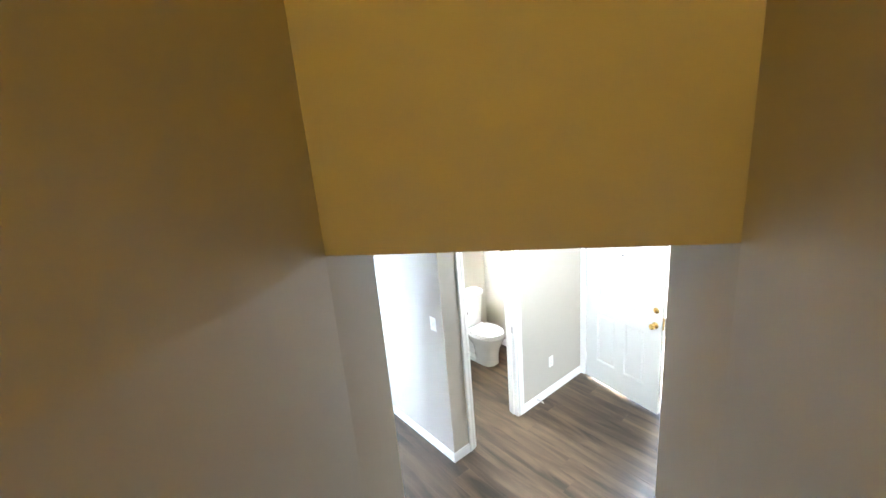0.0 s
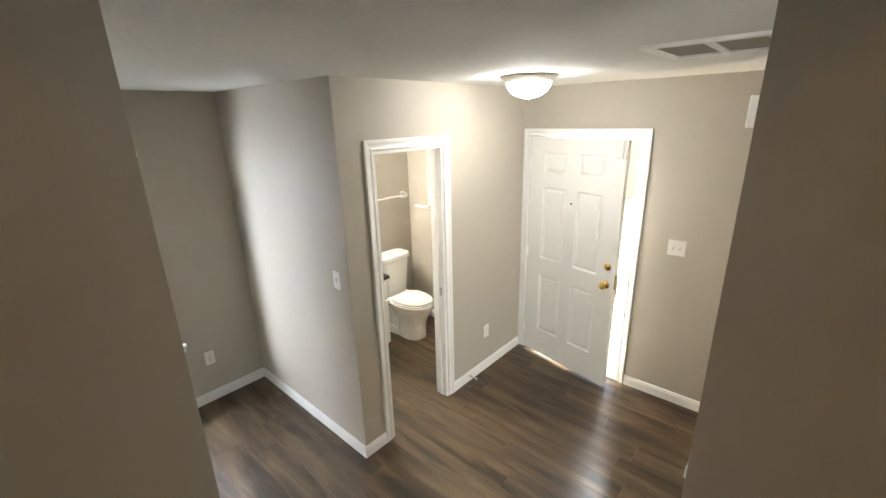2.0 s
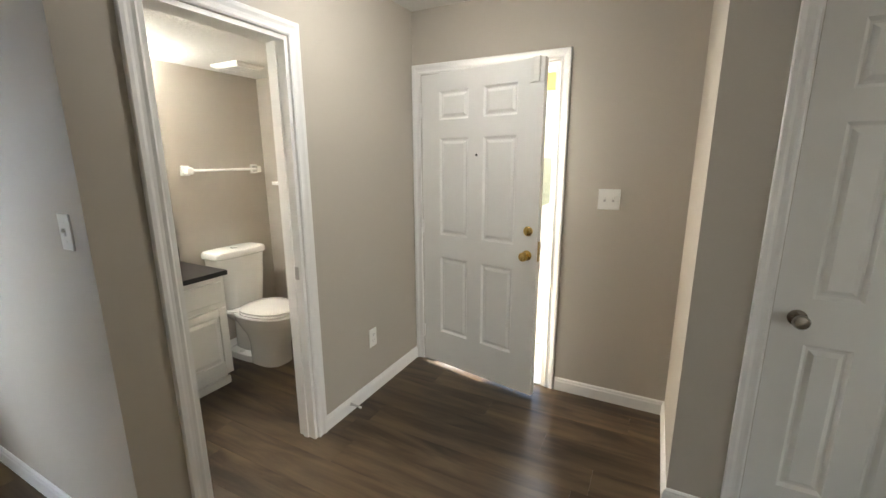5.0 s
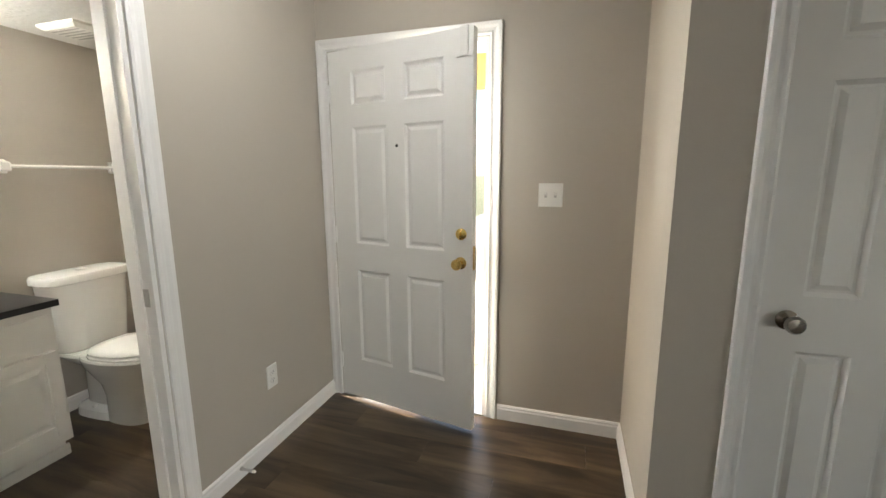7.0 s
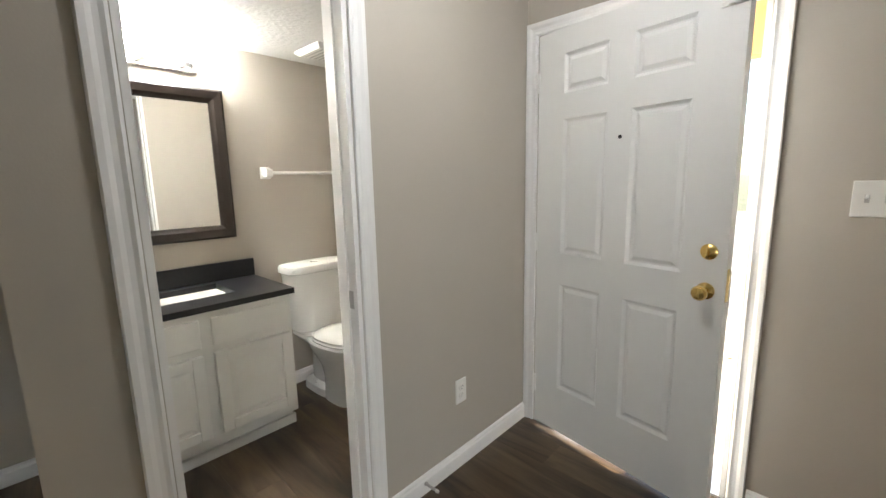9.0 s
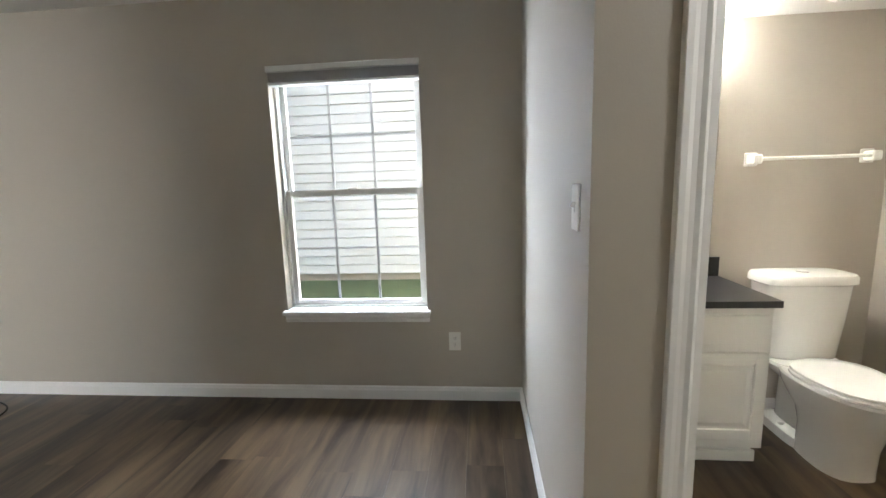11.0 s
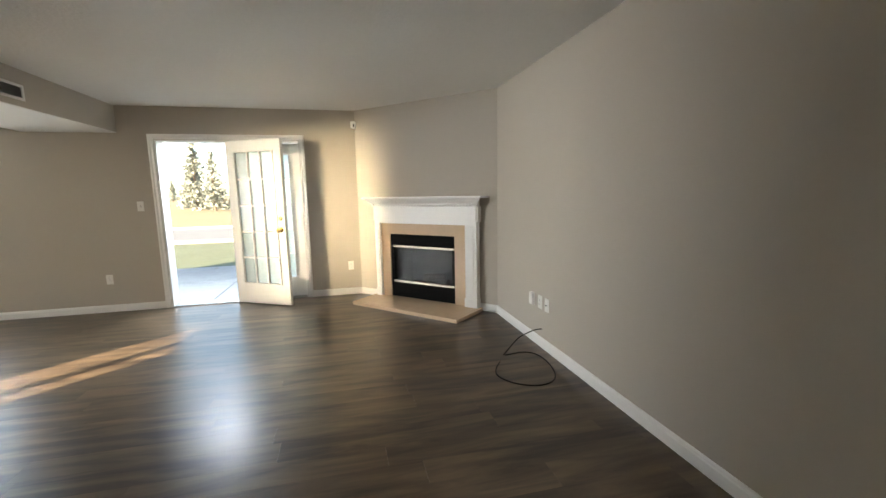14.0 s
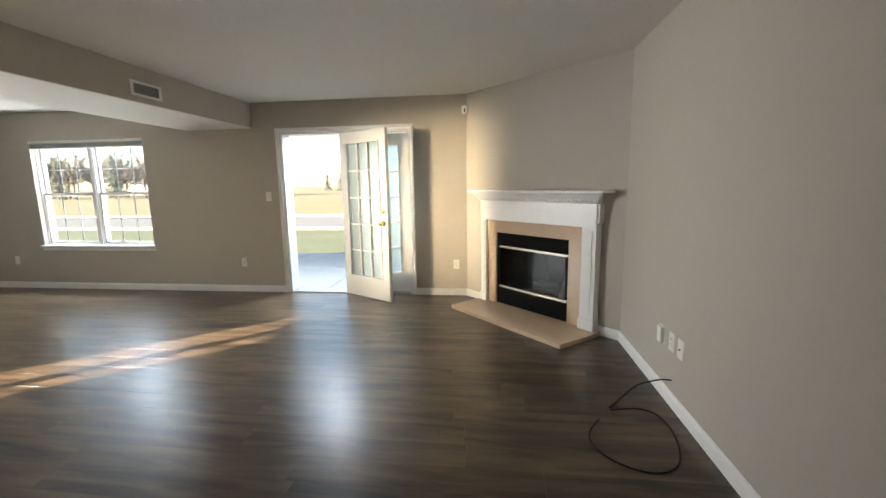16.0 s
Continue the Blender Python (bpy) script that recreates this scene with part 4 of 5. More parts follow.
prof = [(0.0, 1.19), (0.096, 1.19), (0.104, 1.198), (0.106, 1.212), (0.118, 1.222), (0.130, 1.238), (0.150, 1.258), (0.176, 1.274), (0.186, 1.284), (0.0, 1.284)]
ends = []
for side, x in ((-1, C0), (1, C1)):
    ends.append([(x + side * max(0.0, o - 0.09), o, z) for o, z in prof])
loft(bm, ends)
part("crown", bm, TRIM, fire)
bm = bmesh.new()
box(bm, C0 - 0.105, C1 + 0.115, 0.0, 0.205, 1.284, 1.305, bevel=0.004)
part("mantel_shelf", bm, TRIM, fire)
bm = bmesh.new()
n = 38
for k in range(n):
    x = C0 + 0.01 + (C1 - C0 - 0.02) * k / (n - 1)
    box(bm, x - 0.010, x + 0.010, 0.10, 0.126, 1.203, 1.226)
part("dentil_moulding", bm, TRIM, fire)
bm = bmesh.new()
for a in ((0.425, 0.555, 0.04, 0.98), (1.50, 1.655, 0.04, 0.98), (0.555, 1.50, 0.845, 0.98)):
    box(bm, a[0], a[1], 0.0, 0.05, a[2], a[3])
part("marble_surround", bm, MARBLE, fire, "tan marble slips")
bm = bmesh.new()
for a in ((0.555, 1.50, 0.715, 0.845), (0.555, 1.50, 0.04, 0.225), (0.555, 0.60, 0.225, 0.715), (1.455, 1.50, 0.225, 0.715)):
    box(bm, a[0], a[1], 0.0, 0.032, a[2], a[3])
part("face_plate", bm, SOOT, fire, "black metal face")
bm = bmesh.new()
for a in ((0.56, 1.495, -0.42, -0.40, 0.04, 0.84), (0.56, 0.58, -0.40, 0.0, 0.04, 0.84), (1.475, 1.495, -0.40, 0.0, 0.04, 0.84), (0.58, 1.475, -0.40, 0.0, 0.82, 0.84), (0.58, 1.475, -0.40, 0.0, 0.04, 0.10)):
    box(bm, *a)
part("firebox", bm, SOOT, fire, "sooty black firebox")
for z in (0.690, 0.242):
    bm = bmesh.new()
    box(bm, 0.600, 1.490, 0.030, 0.050, z - 0.013, z + 0.013, bevel=0.005)
    part("trim_bar", bm, CREAM, fire, "pale brass bar")
for a, b in ((0.602, 0.822), (0.824, 1.026), (1.028, 1.232), (1.234, 1.453)):
    bm = bmesh.new()
    box(bm, a, b, 0.010, 0.015, 0.256, 0.676)
    part("glass_door", bm, DARKGLASS, fire, "dark glass door")
for x in (0.95, 1.10):
    bm = bmesh.new()
    box(bm, x - 0.03, x + 0.03, 0.05, 0.062, 0.232, 0.246, bevel=0.004)
    part("handle", bm, CREAM, fire)
for p, q, r in (((0.80, -0.16, 0.17), (1.24, -0.20, 0.19), 0.05), ((0.84, -0.28, 0.17), (1.22, -0.27, 0.20), 0.06), ((0.92, -0.18, 0.27), (1.18, -0.26, 0.29), 0.045)):
    bm = bmesh.new()
    cyl(bm, p, q, r, r * 0.85, 12)
    part("log", bm, LOG, fire, "brown ceramic log", smooth=True)

hearth = thing("hearth", "polished tan marble hearth slab on the floor", "hearth", FP_M)
bm = bmesh.new()
loft(bm, [[(0.30, 0.003, z), (0.30, 0.50, z), (1.80, 0.555, z), (1.84, 0.14, z), (1.84, 0.003, z)] for z in (0.0, 0.034, 0.039)])
part("slab", bm, MARBLE, hearth)

# cable on the floor
def wire_run(parent, pts, r=0.0048):
    curve = bpy.data.curves.new("wire", "CURVE")
    curve.dimensions, curve.bevel_depth, curve.bevel_resolution, curve.use_fill_caps = "3D", r, 3, True
    sp = curve.splines.new("NURBS")
    sp.points.add(len(pts) - 1)
    for p, c in zip(sp.points, pts):
        p.co = (*c, 1)
    sp.use_endpoint_u, sp.order_u = True, 4
    tmp = bpy.data.objects.new("wire", curve)
    me = bpy.data.meshes.new_from_object(tmp)
    me.materials.clear()
    me.materials.append(RUBBER)
    ob = new("wire", me)
    ob.parent = parent
    bpy.data.objects.remove(tmp)


cable = thing("loose_cable", "loose black cable looped on the floor", "cable")
wire_run(cable, [(-2.09, 3.99, 0.165), (-2.11, 3.95, 0.165), (-2.17, 3.91, 0.12), (-2.26, 3.85, 0.05), (-2.25, 3.80, 0.006), (-2.16, 3.72, 0.005), (-2.04, 3.63, 0.005), (-2.02, 3.61, 0.005)])
wire_run(cable, [(-1.95, 3.60, 0.030), (-1.98, 3.68, 0.022), (-2.04, 3.79, 0.006), (-1.97, 3.885, 0.005), (-1.78, 3.895, 0.005), (-1.60, 3.855, 0.005), (-1.47, 3.79, 0.005), (-1.42, 3.65, 0.005), (-1.49, 3.50, 0.005), (-1.62, 3.415, 0.005), (-1.74, 3.41, 0.005), (-1.87, 3.515, 0.012)])

# ---- bathroom ----
VX0, VX1, VY = BX + 0.113, 2.80, 3.42
van = thing("vanity_cabinet", "white painted bathroom vanity cabinet with raised doors", "cabinet")
bm = bmesh.new()
box(bm, VX0, VX1, VY, BATH_N - 0.003, 0.10, 0.768)
box(bm, VX0, VX1 - 0.004, VY + 0.06, BATH_N - 0.003, 0.0, 0.10)
part("body", bm, CABINET, van)
bm = bmesh.new()
box(bm, VX0, VX1 + 0.006, VY + 0.045, VY + 0.06, 0.0, 0.055, bevel=0.003)
part("toe_moulding", bm, CABINET, van)


def cab_front(x0, x1, z0, z1, name):
    bm = bmesh.new()
    box(bm, x0, x1, VY - 0.018, VY, z0, z1, bevel=0.004)
    fr = part(name, bm, CABINET, van)
    if z1 - z0 > 0.2:
        bm = bmesh.new()
        i = 0.05
        for a in ((x0, x0 + i, z0, z1), (x1 - i, x1, z0, z1), (x0 + i, x1 - i, z0, z0 + i), (x0 + i, x1 - i, z1 - i, z1)):
            box(bm, a[0], a[1], VY - 0.031, VY - 0.017, a[2], a[3], bevel=0.003)
        part("rim", bm, CABINET, fr)
        bm = bmesh.new()
        i, k = 0.058, 0.082
        loft(bm, [[(x0 + e, y, z0 + e), (x1 - e, y, z0 + e), (x1 - e, y, z1 - e), (x0 + e, y, z1 - e)] for e, y in ((i, VY - 0.017), (k, VY - 0.026))])
        part("field", bm, CABINET, fr)
    return fr


for a, b in ((1.94, 2.355), (2.405, 2.778)):
    cab_front(a, b, 0.155, 0.565, "door")
    cab_front(a, b, 0.60, 0.735, "drawer_front")
top = thing("countertop", "black stone vanity top with backsplash", "countertop")
SX0, SX1, SY0, SY1 = 2.13, 2.58, 3.56, 3.84
bm = bmesh.new()
for a in ((VX0, SX0, VY - 0.025, BATH_N), (SX1, VX1 + 0.02, VY - 0.025, BATH_N), (SX0, SX1, VY - 0.025, SY0), (SX0, SX1, SY1, BATH_N)):
    box(bm, *a, 0.77, 0.80)
part("slab", bm, GRANITE, top)
bm = bmesh.new()
box(bm, VX0, VX1 + 0.02, BATH_N - 0.022, BATH_N - 0.001, 0.8, 0.905, bevel=0.003)
part("backsplash", bm, GRANITE, top)
sink = thing("bathroom_sink", "white rectangular undermount sink", "sink")
bm = bmesh.new()
for a in ((SX0 - 0.012, SX0, SY0 - 0.012, SY1 + 0.012), (SX1, SX1 + 0.012, SY0 - 0.012, SY1 + 0.012), (SX0, SX1, SY0 - 0.012, SY0), (SX0, SX1, SY1, SY1 + 0.012)):
    box(bm, *a, 0.65, 0.769)
box(bm, SX0, SX1, SY0, SY1, 0.65, 0.664)
part("basin", bm, PORCELAIN, sink)
bm = bmesh.new()
cyl(bm, ((SX0 + SX1) / 2, 3.70, 0.663), ((SX0 + SX1) / 2, 3.70, 0.668), 0.022)
part("drain", bm, STEEL, sink)

mir = thing("wall_mirror", "framed wall mirror in dark espresso wood", "mirror")
MX0, MX1, MZ0, MZ1, my = 1.97, 2.735, 1.045, 1.865, BATH_N
FRM = [(0, 0), (0, 0.022), (0.012, 0.030), (0.050, 0.026), (0.062, 0.018), (0.075, 0.014), (0.075, 0)]
for kind in range(4):
    bm = bmesh.new()
    ring = lambda sx, sz: [((MX0 + a) if sx < 0 else (MX1 - a), my - b, (MZ0 + a) if sz < 0 else (MZ1 - a)) for a, b in FRM]
    pairs = (((-1, -1), (-1, 1)), ((1, -1), (1, 1)), ((-1, -1), (1, -1)), ((-1, 1), (1, 1)))[kind]
    loft(bm, [ring(*pairs[0]), ring(*pairs[1])])
    part("frame_side", bm, ESPRESSO, mir)
bm = bmesh.new()
box(bm, MX0 + 0.07, MX1 - 0.07, my - 0.008, my - 0.004, MZ0 + 0.07, MZ1 - 0.07)
part("glass", bm, MIRROR, mir, "silvered glass")

vl = thing("vanity_light", "lit three-shade vanity light over the mirror", "wall light")
bm = bmesh.new()
box(bm, 2.10, 2.62, BATH_N - 0.025, BATH_N - 0.001, 1.935, 1.995, bevel=0.006)
part("back_plate", bm, STEEL, vl)
for x in (2.17, 2.36, 2.55):
    bm = bmesh.new()
    cyl(bm, (x, BATH_N - 0.022, 1.955), (x, BATH_N - 0.085, 1.955), 0.010, seg=12)
    cyl(bm, (x, BATH_N - 0.085, 1.94), (x, BATH_N - 0.085, 1.965), 0.03, 0.034, 20)
    part("arm", bm, STEEL, vl)
    bm = bmesh.new()
    lathe(bm, [(0, 0.0), (0.04, 0.0), (0.052, 0.03), (0.062, 0.07), (0.066, 0.095), (0, 0.097)], Matrix.Translation((x, BATH_N - 0.085, 1.967)), 24)
    part("shade", bm, VANITYGLASS, vl, "glowing glass shade", smooth=True)

rail = thing("towel_bar", "white towel bar on two square brackets", "towel bar")
bm = bmesh.new()
cyl(bm, (2.945, BATH_N - 0.055, 1.413), (3.50, BATH_N - 0.055, 1.413), 0.009, seg=16)
part("bar", bm, PLASTIC, rail, smooth=True)
for x in (2.945, 3.50):
    bm = bmesh.new()
    box(bm, x - 0.032, x + 0.032, BATH_N - 0.012, BATH_N - 0.0005, 1.378, 1.448, bevel=0.006)
    box(bm, x - 0.022, x + 0.022, BATH_N - 0.07, BATH_N - 0.008, 1.388, 1.436, bevel=0.008)
    part("bracket", bm, PLASTIC, rail)

fan = thing("exhaust_fan", "white square exhaust fan cover on the bathroom ceiling", "vent")
bm = bmesh.new()
rings = [[(3.21 + sx * a, 3.595 + sy * b, z) for sx, sy in ((-1, -1), (1, -1), (1, 1), (-1, 1))] for a, b, z in ((0.105, 0.13, BATH_CEIL), (0.105, 0.13, BATH_CEIL - 0.012), (0.085, 0.11, BATH_CEIL - 0.028))]
loft(bm, rings)
part("cover", bm, PLASTIC, fan)
for k in range(5):
    bm = bmesh.new()
    x = 3.15 + 0.03 * k
    box(bm, x - 0.004, x + 0.004, 3.50, 3.69, BATH_CEIL - 0.0295, BATH_CEIL - 0.027)
    part("slot", bm, STEEL, fan)

led = thing("wall_ledge", "white painted ledge and upright on the bathroom end wall", "shelf")
bm = bmesh.new()
box(bm, BATH_E - 0.055, BATH_E - 0.0005, 3.56, 3.77, 1.285, 1.310, bevel=0.004)
part("ledge", bm, TRIM, led)
bm = bmesh.new()
box(bm, BATH_E - 0.022, BATH_E - 0.0005, 3.555, 3.60, 1.31, 2.10, bevel=0.003)
part("upright", bm, TRIM, led)


def oval(cx, cy, z, rx, ry, square=2.0, n=36, front=1.0):
    """A ring, squarer for a larger exponent; the half towards -y may be longer."""
    out = []
    for i in range(n):
        a = 2 * math.pi * i / n
        c, sn = math.cos(a), math.sin(a)
        x = rx * abs(c) ** (2 / square) * (1 if c >= 0 else -1)
        y = ry * abs(sn) ** (2 / square) * (1 if sn >= 0 else -1)
        out.append((cx + x, cy + (y * front if y < 0 else y), z))
    return out


toilet = thing("toilet", "white two-piece toilet with closed lid", "toilet", Matrix.Translation((3.165, 0, 0)))
bm = bmesh.new()
ty = BATH_N - 0.115
loft(bm, [oval(0, ty, 0.40, 0.160, 0.080, 3.4, front=1.1), oval(0, ty, 0.412, 0.172, 0.088, 3.6, front=1.1), oval(0, ty, 0.62, 0.194, 0.096, 3.8, front=1.1), oval(0, ty, 0.79, 0.207, 0.100, 4, front=1.1)])
part("tank", bm, PORCELAIN, toilet, smooth=True)
bm = bmesh.new()
loft(bm, [oval(0, ty, 0.790, 0.214, 0.106, 4, front=1.14), oval(0, ty, 0.796, 0.222, 0.112, 4, front=1.14), oval(0, ty, 0.824, 0.222, 0.112, 4, front=1.14), oval(0, ty, 0.838, 0.214, 0.104, 4, front=1.14), oval(0, ty, 0.842, 0.18, 0.08, 4, front=1.14)])
part("tank_lid", bm, PORCELAIN, toilet, smooth=True)
bm = bmesh.new()
lathe(bm, [(0.028, 0.840), (0.028, 0.846), (0.022, 0.848), (0, 0.848)], Matrix.Translation((0, ty - 0.01, 0)), 20)
part("flush_button", bm, STEEL, toilet, "chrome dual flush button", smooth=True)
bm = bmesh.new()
loft(bm, [oval(0, 3.50, 0.0, 0.116, 0.13, 2.8, front=1.25), oval(0, 3.50, 0.03, 0.114, 0.13, 2.8, front=1.25), oval(0, 3.50, 0.14, 0.108, 0.135, 2.7, front=1.3), oval(0, 3.51, 0.22, 0.116, 0.15, 2.6, front=1.4), oval(0, 3.53, 0.29, 0.146, 0.19, 2.4, front=1.40), oval(0, 3.53, 0.345, 0.176, 0.21, 2.2, front=1.40), oval(0, 3.53, 0.385, 0.186, 0.215, 2.2, front=1.42), oval(0, 3.53, 0.395, 0.180, 0.21, 2.2, front=1.42)])
part("bowl", bm, PORCELAIN, toilet, smooth=True)
bm = bmesh.new()
loft(bm, [oval(0, 3.70, 0.0, 0.118, 0.16, 4), oval(0, 3.70, 0.046, 0.114, 0.157, 4), oval(0, 3.70, 0.055, 0.104, 0.150, 4), oval(0, 3.70, 0.062, 0.066, 0.13, 3), oval(0, 3.69, 0.28, 0.070, 0.13, 3), oval(0, 3.74, 0.36, 0.150, 0.14, 4), oval(0, 3.75, 0.385, 0.168, 0.135, 4), oval(0, 3.75, 0.402, 0.164, 0.13, 4)])
part("pedestal", bm, PORCELAIN, toilet, smooth=True)
bm = bmesh.new()
loft(bm, [oval(0, 3.50, 0.396, 0.174, 0.155, 2.3, front=1.66), oval(0, 3.50, 0.400, 0.181, 0.160, 2.3, front=1.66), oval(0, 3.50, 0.410, 0.181, 0.160, 2.3, front=1.66), oval(0, 3.50, 0.414, 0.174, 0.155, 2.3, front=1.66)])
part("seat", bm, PORCELAIN, toilet, smooth=True)
bm = bmesh.new()
loft(bm, [oval(0, 3.50, 0.416, 0.170, 0.150, 2.3, front=1.66), oval(0, 3.50, 0.419, 0.178, 0.157, 2.3, front=1.66), oval(0, 3.50, 0.430, 0.178, 0.157, 2.3, front=1.66), oval(0, 3.50, 0.437, 0.166, 0.145, 2.3, front=1.66), oval(0, 3.50, 0.440, 0.114, 0.090, 2.3, front=1.66)])
part("lid", bm, PORCELAIN, toilet, smooth=True)
for x in (-0.112, 0.112):
    bm = bmesh.new()
    lathe(bm, [(0.016, 0.0), (0.016, 0.008), (0.010, 0.016), (0, 0.018)], Matrix.Translation((x * 0.78, 3.70, 0.052)), 16)
    part("bolt_cap", bm, PORCELAIN, toilet, smooth=True)

supply = thing("toilet_supply", "braided supply hose and valve beside the toilet", "pipe")
bm = bmesh.new()
pts = [(2.93, 3.86, 0.05), (2.93, 3.85, 0.14), (2.95, 3.83, 0.22), (2.925, 3.82, 0.30), (2.96, 3.80, 0.40)]
for p, q in zip(pts, pts[1:]):
    cyl(bm, p, q, 0.007, seg=10)
part("hose", bm, STEEL, supply)
bm = bmesh.new()
cyl(bm, (2.93, 3.89, 0.05), (2.93, 3.84, 0.05), 0.012, seg=14)
cyl(bm, (2.93, 3.86, 0.0), (2.93, 3.86, 0.05), 0.008, seg=12)
cyl(bm, (2.93, 3.86, 0.0), (2.93, 3.86, 0.006), 0.025, seg=18)
part("valve", bm, STEEL, supply)

# ---- out of doors ----
GZ = -0.12
bm = bmesh.new()
box(bm, -1500, 1500, -1500, 1500, GZ - 0.5, GZ)
structure("ground", bm, GRASS, "mown green lawn", "ground")
bm = bmesh.new()
box(bm, -19.5, -13.4, -300, 300, GZ, GZ + 0.006)
structure("road", bm, ROAD, "pale asphalt road", "road")
for name, x in (("kerb_1", -13.4), ("kerb_2", -19.65)):
    bm = bmesh.new()
    box(bm, x, x + 0.15, -300, 300, GZ, GZ + 0.11, bevel=0.02)
    structure(name, bm, FOUNDATION, "concrete kerb along the road", "kerb")
bm = bmesh.new()
box(bm, -400, -19.7, -300, 300, GZ, GZ + 0.004)
structure("ground_field", bm, DRYLAWN, "sunlit dry golden lawn beyond the road", "ground")
pat = tagged(new("patio"), "grey concrete patio slabs at the back door", "patio", kind="structure")
for i in range(2):
    for k in range(4):
        bm = bmesh.new()
        box(bm, W - 0.21 - i * 1.55 - 1.54, W - 0.21 - i * 1.55, -2.6 + k * 1.6, -2.6 + k * 1.6 + 1.59, GZ, -0.035, bevel=0.006)
        part("slab", bm, CONCRETE, pat)
porch = tagged(new("porch"), "concrete stoop at the front door", "porch", kind="structure")
for k in range(7):
    bm = bmesh.new()
    box(bm, F + 0.21 + k * 2.4, F + 0.21 + k * 2.4 + 2.39, -2.2, 4.2, GZ, -0.02, bevel=0.006)
    part("slab", bm, CONCRETE, porch)
beam = tagged(new("porch_roof"), "tan painted porch soffit and beam", "porch", kind="structure")
bm = bmesh.new()
box(bm, F + 0.2, F + 1.9, 0.2, 3.6, 2.45, 2.6)
part("soffit", bm, TAN, beam)
bm = bmesh.new()
box(bm, F + 1.75, F + 1.9, 0.2, 3.6, 2.15, 2.45)
part("beam", bm, TAN, beam)

rng = random.Random(4)
leaf_me = None
for k in range(22):
    if leaf_me is None:
        bm = bmesh.new()
        loft(bm, [[(0.035 * math.cos(a) * w, 0.022 * math.sin(a) * w, 0.004 + 0.006 * math.cos(2 * a) * w) for a in (i * math.pi / 4 for i in range(8))] for w in (1.0, 0.4)])
        leaf_me = mesh_of("fallen_leaf", bm, LEAF)
    ob = new("fallen_leaf", leaf_me)
    tagged(ob, "curled brown fallen leaf on the concrete", "leaf", "fallen leaves")
    if k < 12:
        ob.matrix_basis = pose(F + 0.3 + rng.random() * 1.6, 0.9 + rng.random() * 1.6, -0.022, 0, 0, rng.random() * 360)
    else:
        ob.matrix_basis = pose(W - 0.5 - rng.random() * 2.6, -0.6 + rng.random() * 2.6, -0.037, 0, 0, rng.random() * 360)

# the house next door, north
nb = thing("neighbour_house", "white vinyl-sided house next door", "house", Matrix.Translation((0, 7.15, 0)))
bm = bmesh.new()
box(bm, -9, 9, 0.02, 7, 0.13, 5.6)
part("wall", bm, SIDING, nb)
bm = bmesh.new()
box(bm, -9.0, 9.0, 0.05, 7, GZ - 0.1, 0.13)
part("foundation", bm, FOUNDATION, nb)
# unseen roof, its eave drawn far out to dim the siding below
bm = bmesh.new()
loft(bm, [[(x, -0.8, 5.6), (x, 7.4, 5.6), (x, 3.5, 8.0)] for x in (-9.4, 9.4)])
part("roof", bm, ROOFING, nb)
bm = bmesh.new()
loft(bm, [[(x, 0.02, 0.011), (x, -0.026, 0.010), (x, -0.028, 0.018), (x, -0.012, 0.127), (x, 0.02, 0.127)] for x in (-9, 9)])
board = mesh_of("siding_board", bm, SIDING)
for k in range(43):
    ob = new("siding_board", board)
    ob.parent = nb
    ob.matrix_basis = Matrix.Translation((0, 0, 0.13 + 0.127 * k))


bm = bmesh.new()
loft(bm, [[(x, 4.5, GZ - 0.02), (x, 5.3, GZ + 0.02), (x, 7.14, 0.045), (x, 7.14, GZ - 0.02)] for x in (-9.5, 9.5)])
structure("ground_bank", bm, BANK, "green grass bank along the house next door", "ground")


# conifers beyond the road
def conifer(h, seed):
    r = random.Random(seed)
    t = thing("conifer", "tall blue-green conifer at the field's edge", "tree", group="far trees")
    bm = bmesh.new()
    cyl(bm, (0, 0, 0), (0, 0, h * 0.96), h * 0.022, h * 0.004, 8)
    part("trunk", bm, BARK, t)
    verts, faces = [], []
    tiers = 26
    for k in range(tiers):
        f = k / (tiers - 1)
        z0 = h * (0.10 + 0.88 * f)
        reach = h * 0.24 * (1 - f) ** 0.85 + 0.06
        for b in range(int(13 - 7 * f)):
            a = r.random() * 2 * math.pi
            l = reach * (0.65 + 0.5 * r.random())
            for q in range(5):
                g = (q + 1) / 5 * l
                x, y, z = g * math.cos(a), g * math.sin(a), z0 - 0.28 * g + 0.1 * r.random()
                s = h * 0.028 * (0.7 + 0.8 * r.random())
                n = len(verts)
                for _ in range(4):
                    verts.append((x + (r.random() - 0.5) * 2.4 * s, y + (r.random() - 0.5) * 2.4 * s, z + (r.random() - 0.6) * 1.6 * s))
                faces += [(n, n + 1, n + 2), (n, n + 2, n + 3), (n, n + 3, n + 1), (n + 1, n + 3, n + 2)]
    me = bpy.data.meshes.new("crown")
    me.from_pydata(verts, [], faces)
    me.materials.append(NEEDLES)
    c = new("crown", me)
    c.parent = t
    return t


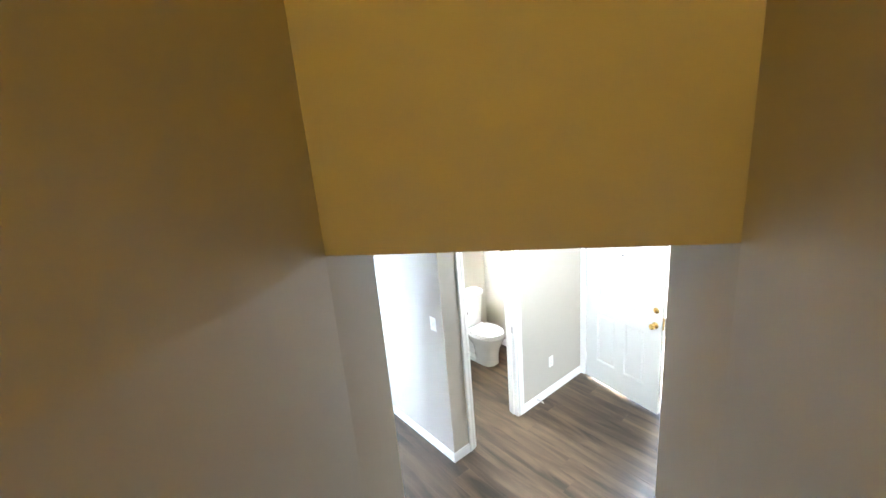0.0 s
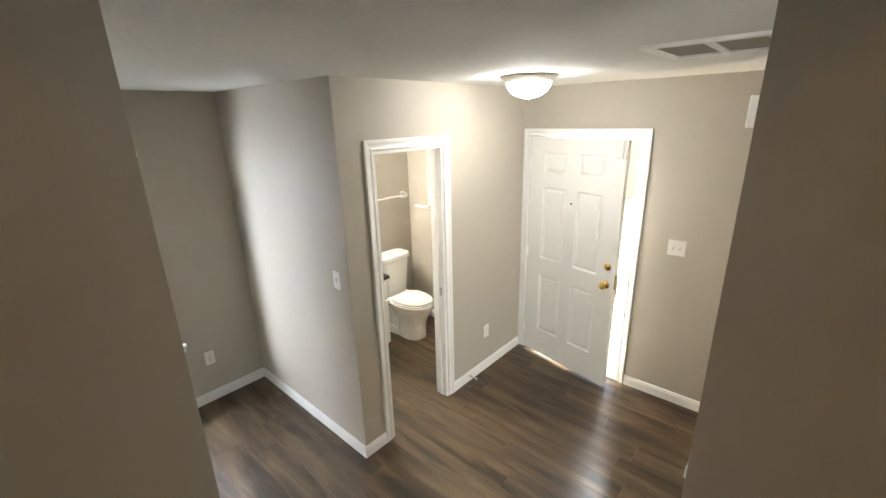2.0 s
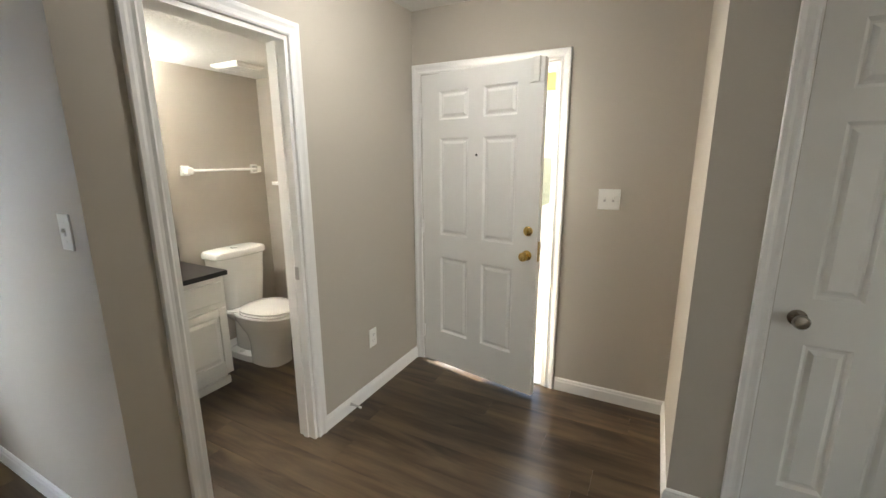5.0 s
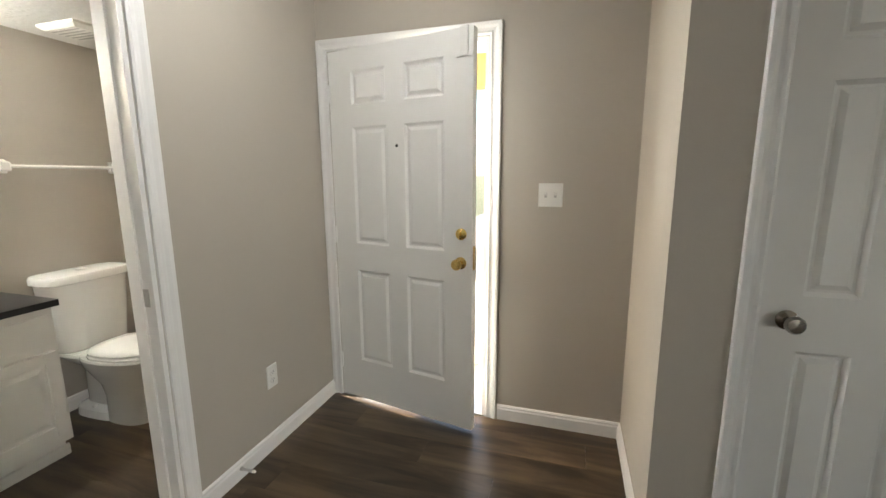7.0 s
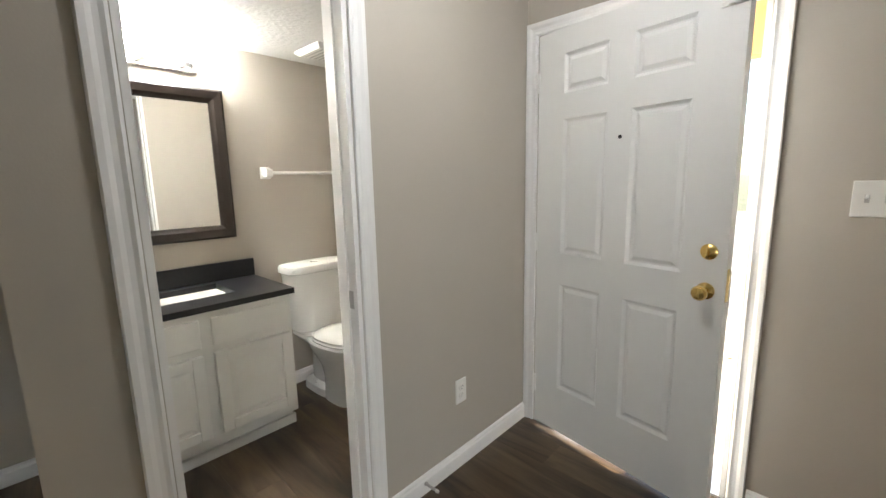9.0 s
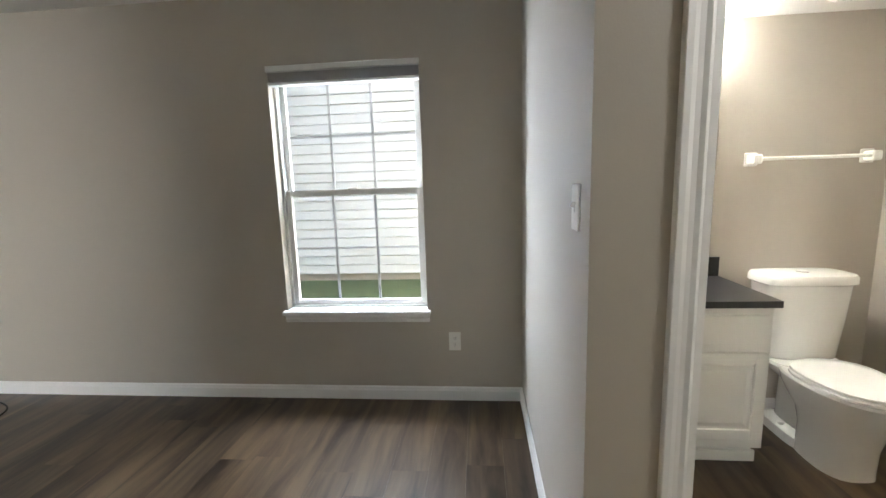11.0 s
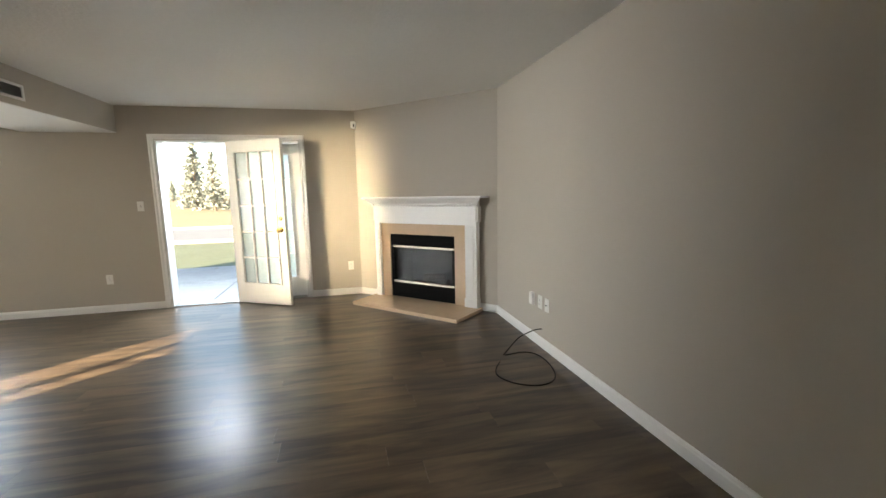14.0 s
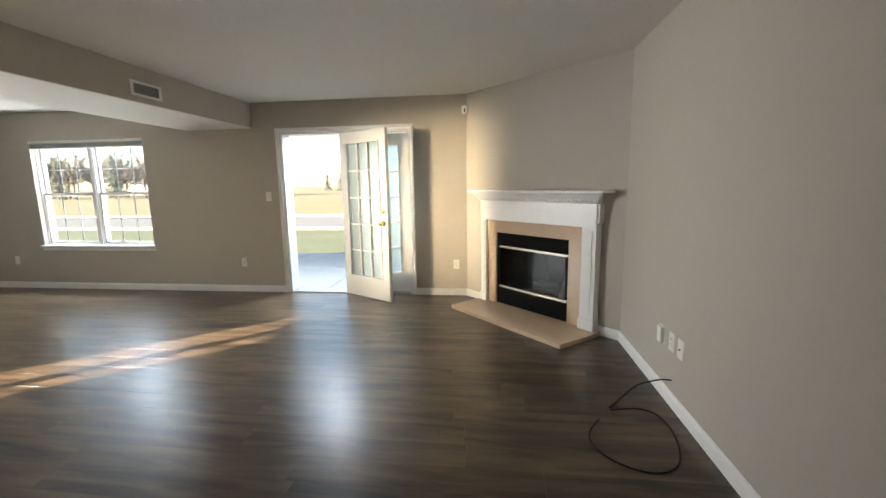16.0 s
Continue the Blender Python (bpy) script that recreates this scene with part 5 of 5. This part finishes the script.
def bare_tree(h, seed):
    r = random.Random(seed)
    t = thing("bare_tree", "leafless grey deciduous tree in a far row", "tree", group="far woods")
    bm = bmesh.new()
    cyl(bm, (0, 0, 0), (0.1, 0, h * 0.45), h * 0.022, h * 0.012, 7)
    part("trunk", bm, BARK, t)
    limbs, twigs = bmesh.new(), []
    verts, faces = [], []
    for k in range(17):
        a, rise = 2.4 * k + r.random(), 0.25 + 0.65 * r.random()
        z0 = h * (0.2 + 0.28 * r.random())
        p = Vector((0.08, 0, z0))
        q = p + Vector((math.cos(a) * (1 - 0.6 * rise), math.sin(a) * (1 - 0.6 * rise), rise)) * h * (0.36 + 0.2 * r.random())
        cyl(limbs, p, q, h * 0.009, h * 0.002, 5, caps=False)
        for _ in range(85):
            f = 0.3 + 0.75 * r.random()
            c = p.lerp(q, f)
            d = Vector((r.gauss(0, 1), r.gauss(0, 1), r.gauss(0.5, 1))).normalized() * h * (0.05 + 0.09 * r.random())
            w = Vector((r.gauss(0, 1), r.gauss(0, 1), r.gauss(0, 1))).normalized() * h * 0.006
            n = len(verts)
            verts += [c - w, c + w, c + d]
            faces.append((n, n + 1, n + 2))
    part("limbs", limbs, BARK, t)
    me = bpy.data.meshes.new("twigs")
    me.from_pydata([tuple(v) for v in verts], [], faces)
    me.materials.append(TWIG)
    c = new("twigs", me)
    c.parent = t
    return t


woods = [bare_tree(8.5, 5), bare_tree(9.5, 6), bare_tree(7.5, 7)]
rng = random.Random(9)
for i in range(24):
    m = pose(-62 - 9 * rng.random(), -45 - 2.0 * i + rng.random(), GZ, 0, 0, 77 * i)
    if i < 3:
        woods[i].matrix_basis = m
    else:
        copy_thing(woods[i % 3], m)

models = [conifer(5.6, 1), conifer(7.0, 2)]
spots = [(-44, -5, 0), (-46, -7.6, 1), (-43, -9.6, 0), (-47, -12.4, 1), (-53, -9, 0), (-48, -2.4, 1), (-52, -14.5, 0), (-60, -58, 1), (-58, -66, 0), (-59, -80, 1), (-66, 20, 1), (-122, -41, 0), (-128, -46, 0), (-126, -49.5, 0)]
for i, (x, y, k) in enumerate(spots):
    m = pose(x, y, GZ, 0, 0, 47 * i)
    if i in (0, 1):
        models[k].matrix_basis = m
    else:
        copy_thing(models[k], m)

# far houses past the field
for i, (x, y, w, hgt) in enumerate(((-105, 30, 16, 4.8), (-115, -95, 18, 5.0))):
    hs = thing("far_house", "small pale house far beyond the field", "house", Matrix.Translation((x, y, GZ)), "far houses")
    bm = bmesh.new()
    box(bm, -4, 4, -w / 2, w / 2, 0, hgt * 0.6)
    part("wall", bm, SIDING, hs)
    bm = bmesh.new()
    loft(bm, [[(-4.5, yy, hgt * 0.6), (4.5, yy, hgt * 0.6), (0, yy, hgt)] for yy in (-w / 2 - 0.4, w / 2 + 0.4)])
    part("roof", bm, ROOFING, hs)

# ---- floor planks, last ----
PW, PL = 0.178, 1.22
bm = bmesh.new()
g, b = 0.00015, 0.0003
loft(bm, [[(g + i, g + i, z), (PW - g - i, g + i, z), (PW - g - i, PL - g - i, z), (g + i, PL - g - i, z)] for i, z in ((0, -0.006), (0, -0.0006), (b, 0.0))])
plank_mesh = mesh_of("plank", bm, PLANK)
rest = bmesh.new()
rng = random.Random(11)
count = 0
col = 0
x = W
while x < F + 0.02:
    y = S - rng.random() * PL
    while y < N:
        cx, cy = x + PW / 2, y + PL / 2
        whole = y >= S and y + PL <= N
        near = whole and cy > -1.2 and count < 300
        if near:
            ob = new("plank", plank_mesh)
            ob.parent = floor
            ob.location = (x, y, 0)
            count += 1
        else:
            box(rest, x + g, x + PW - g, max(y + g, S), min(y + PL - g, N), -0.006, 0.0)
        y += PL
    x += PW
tagged(part("plank_rest", rest, PLANK, floor), kind="stuff")
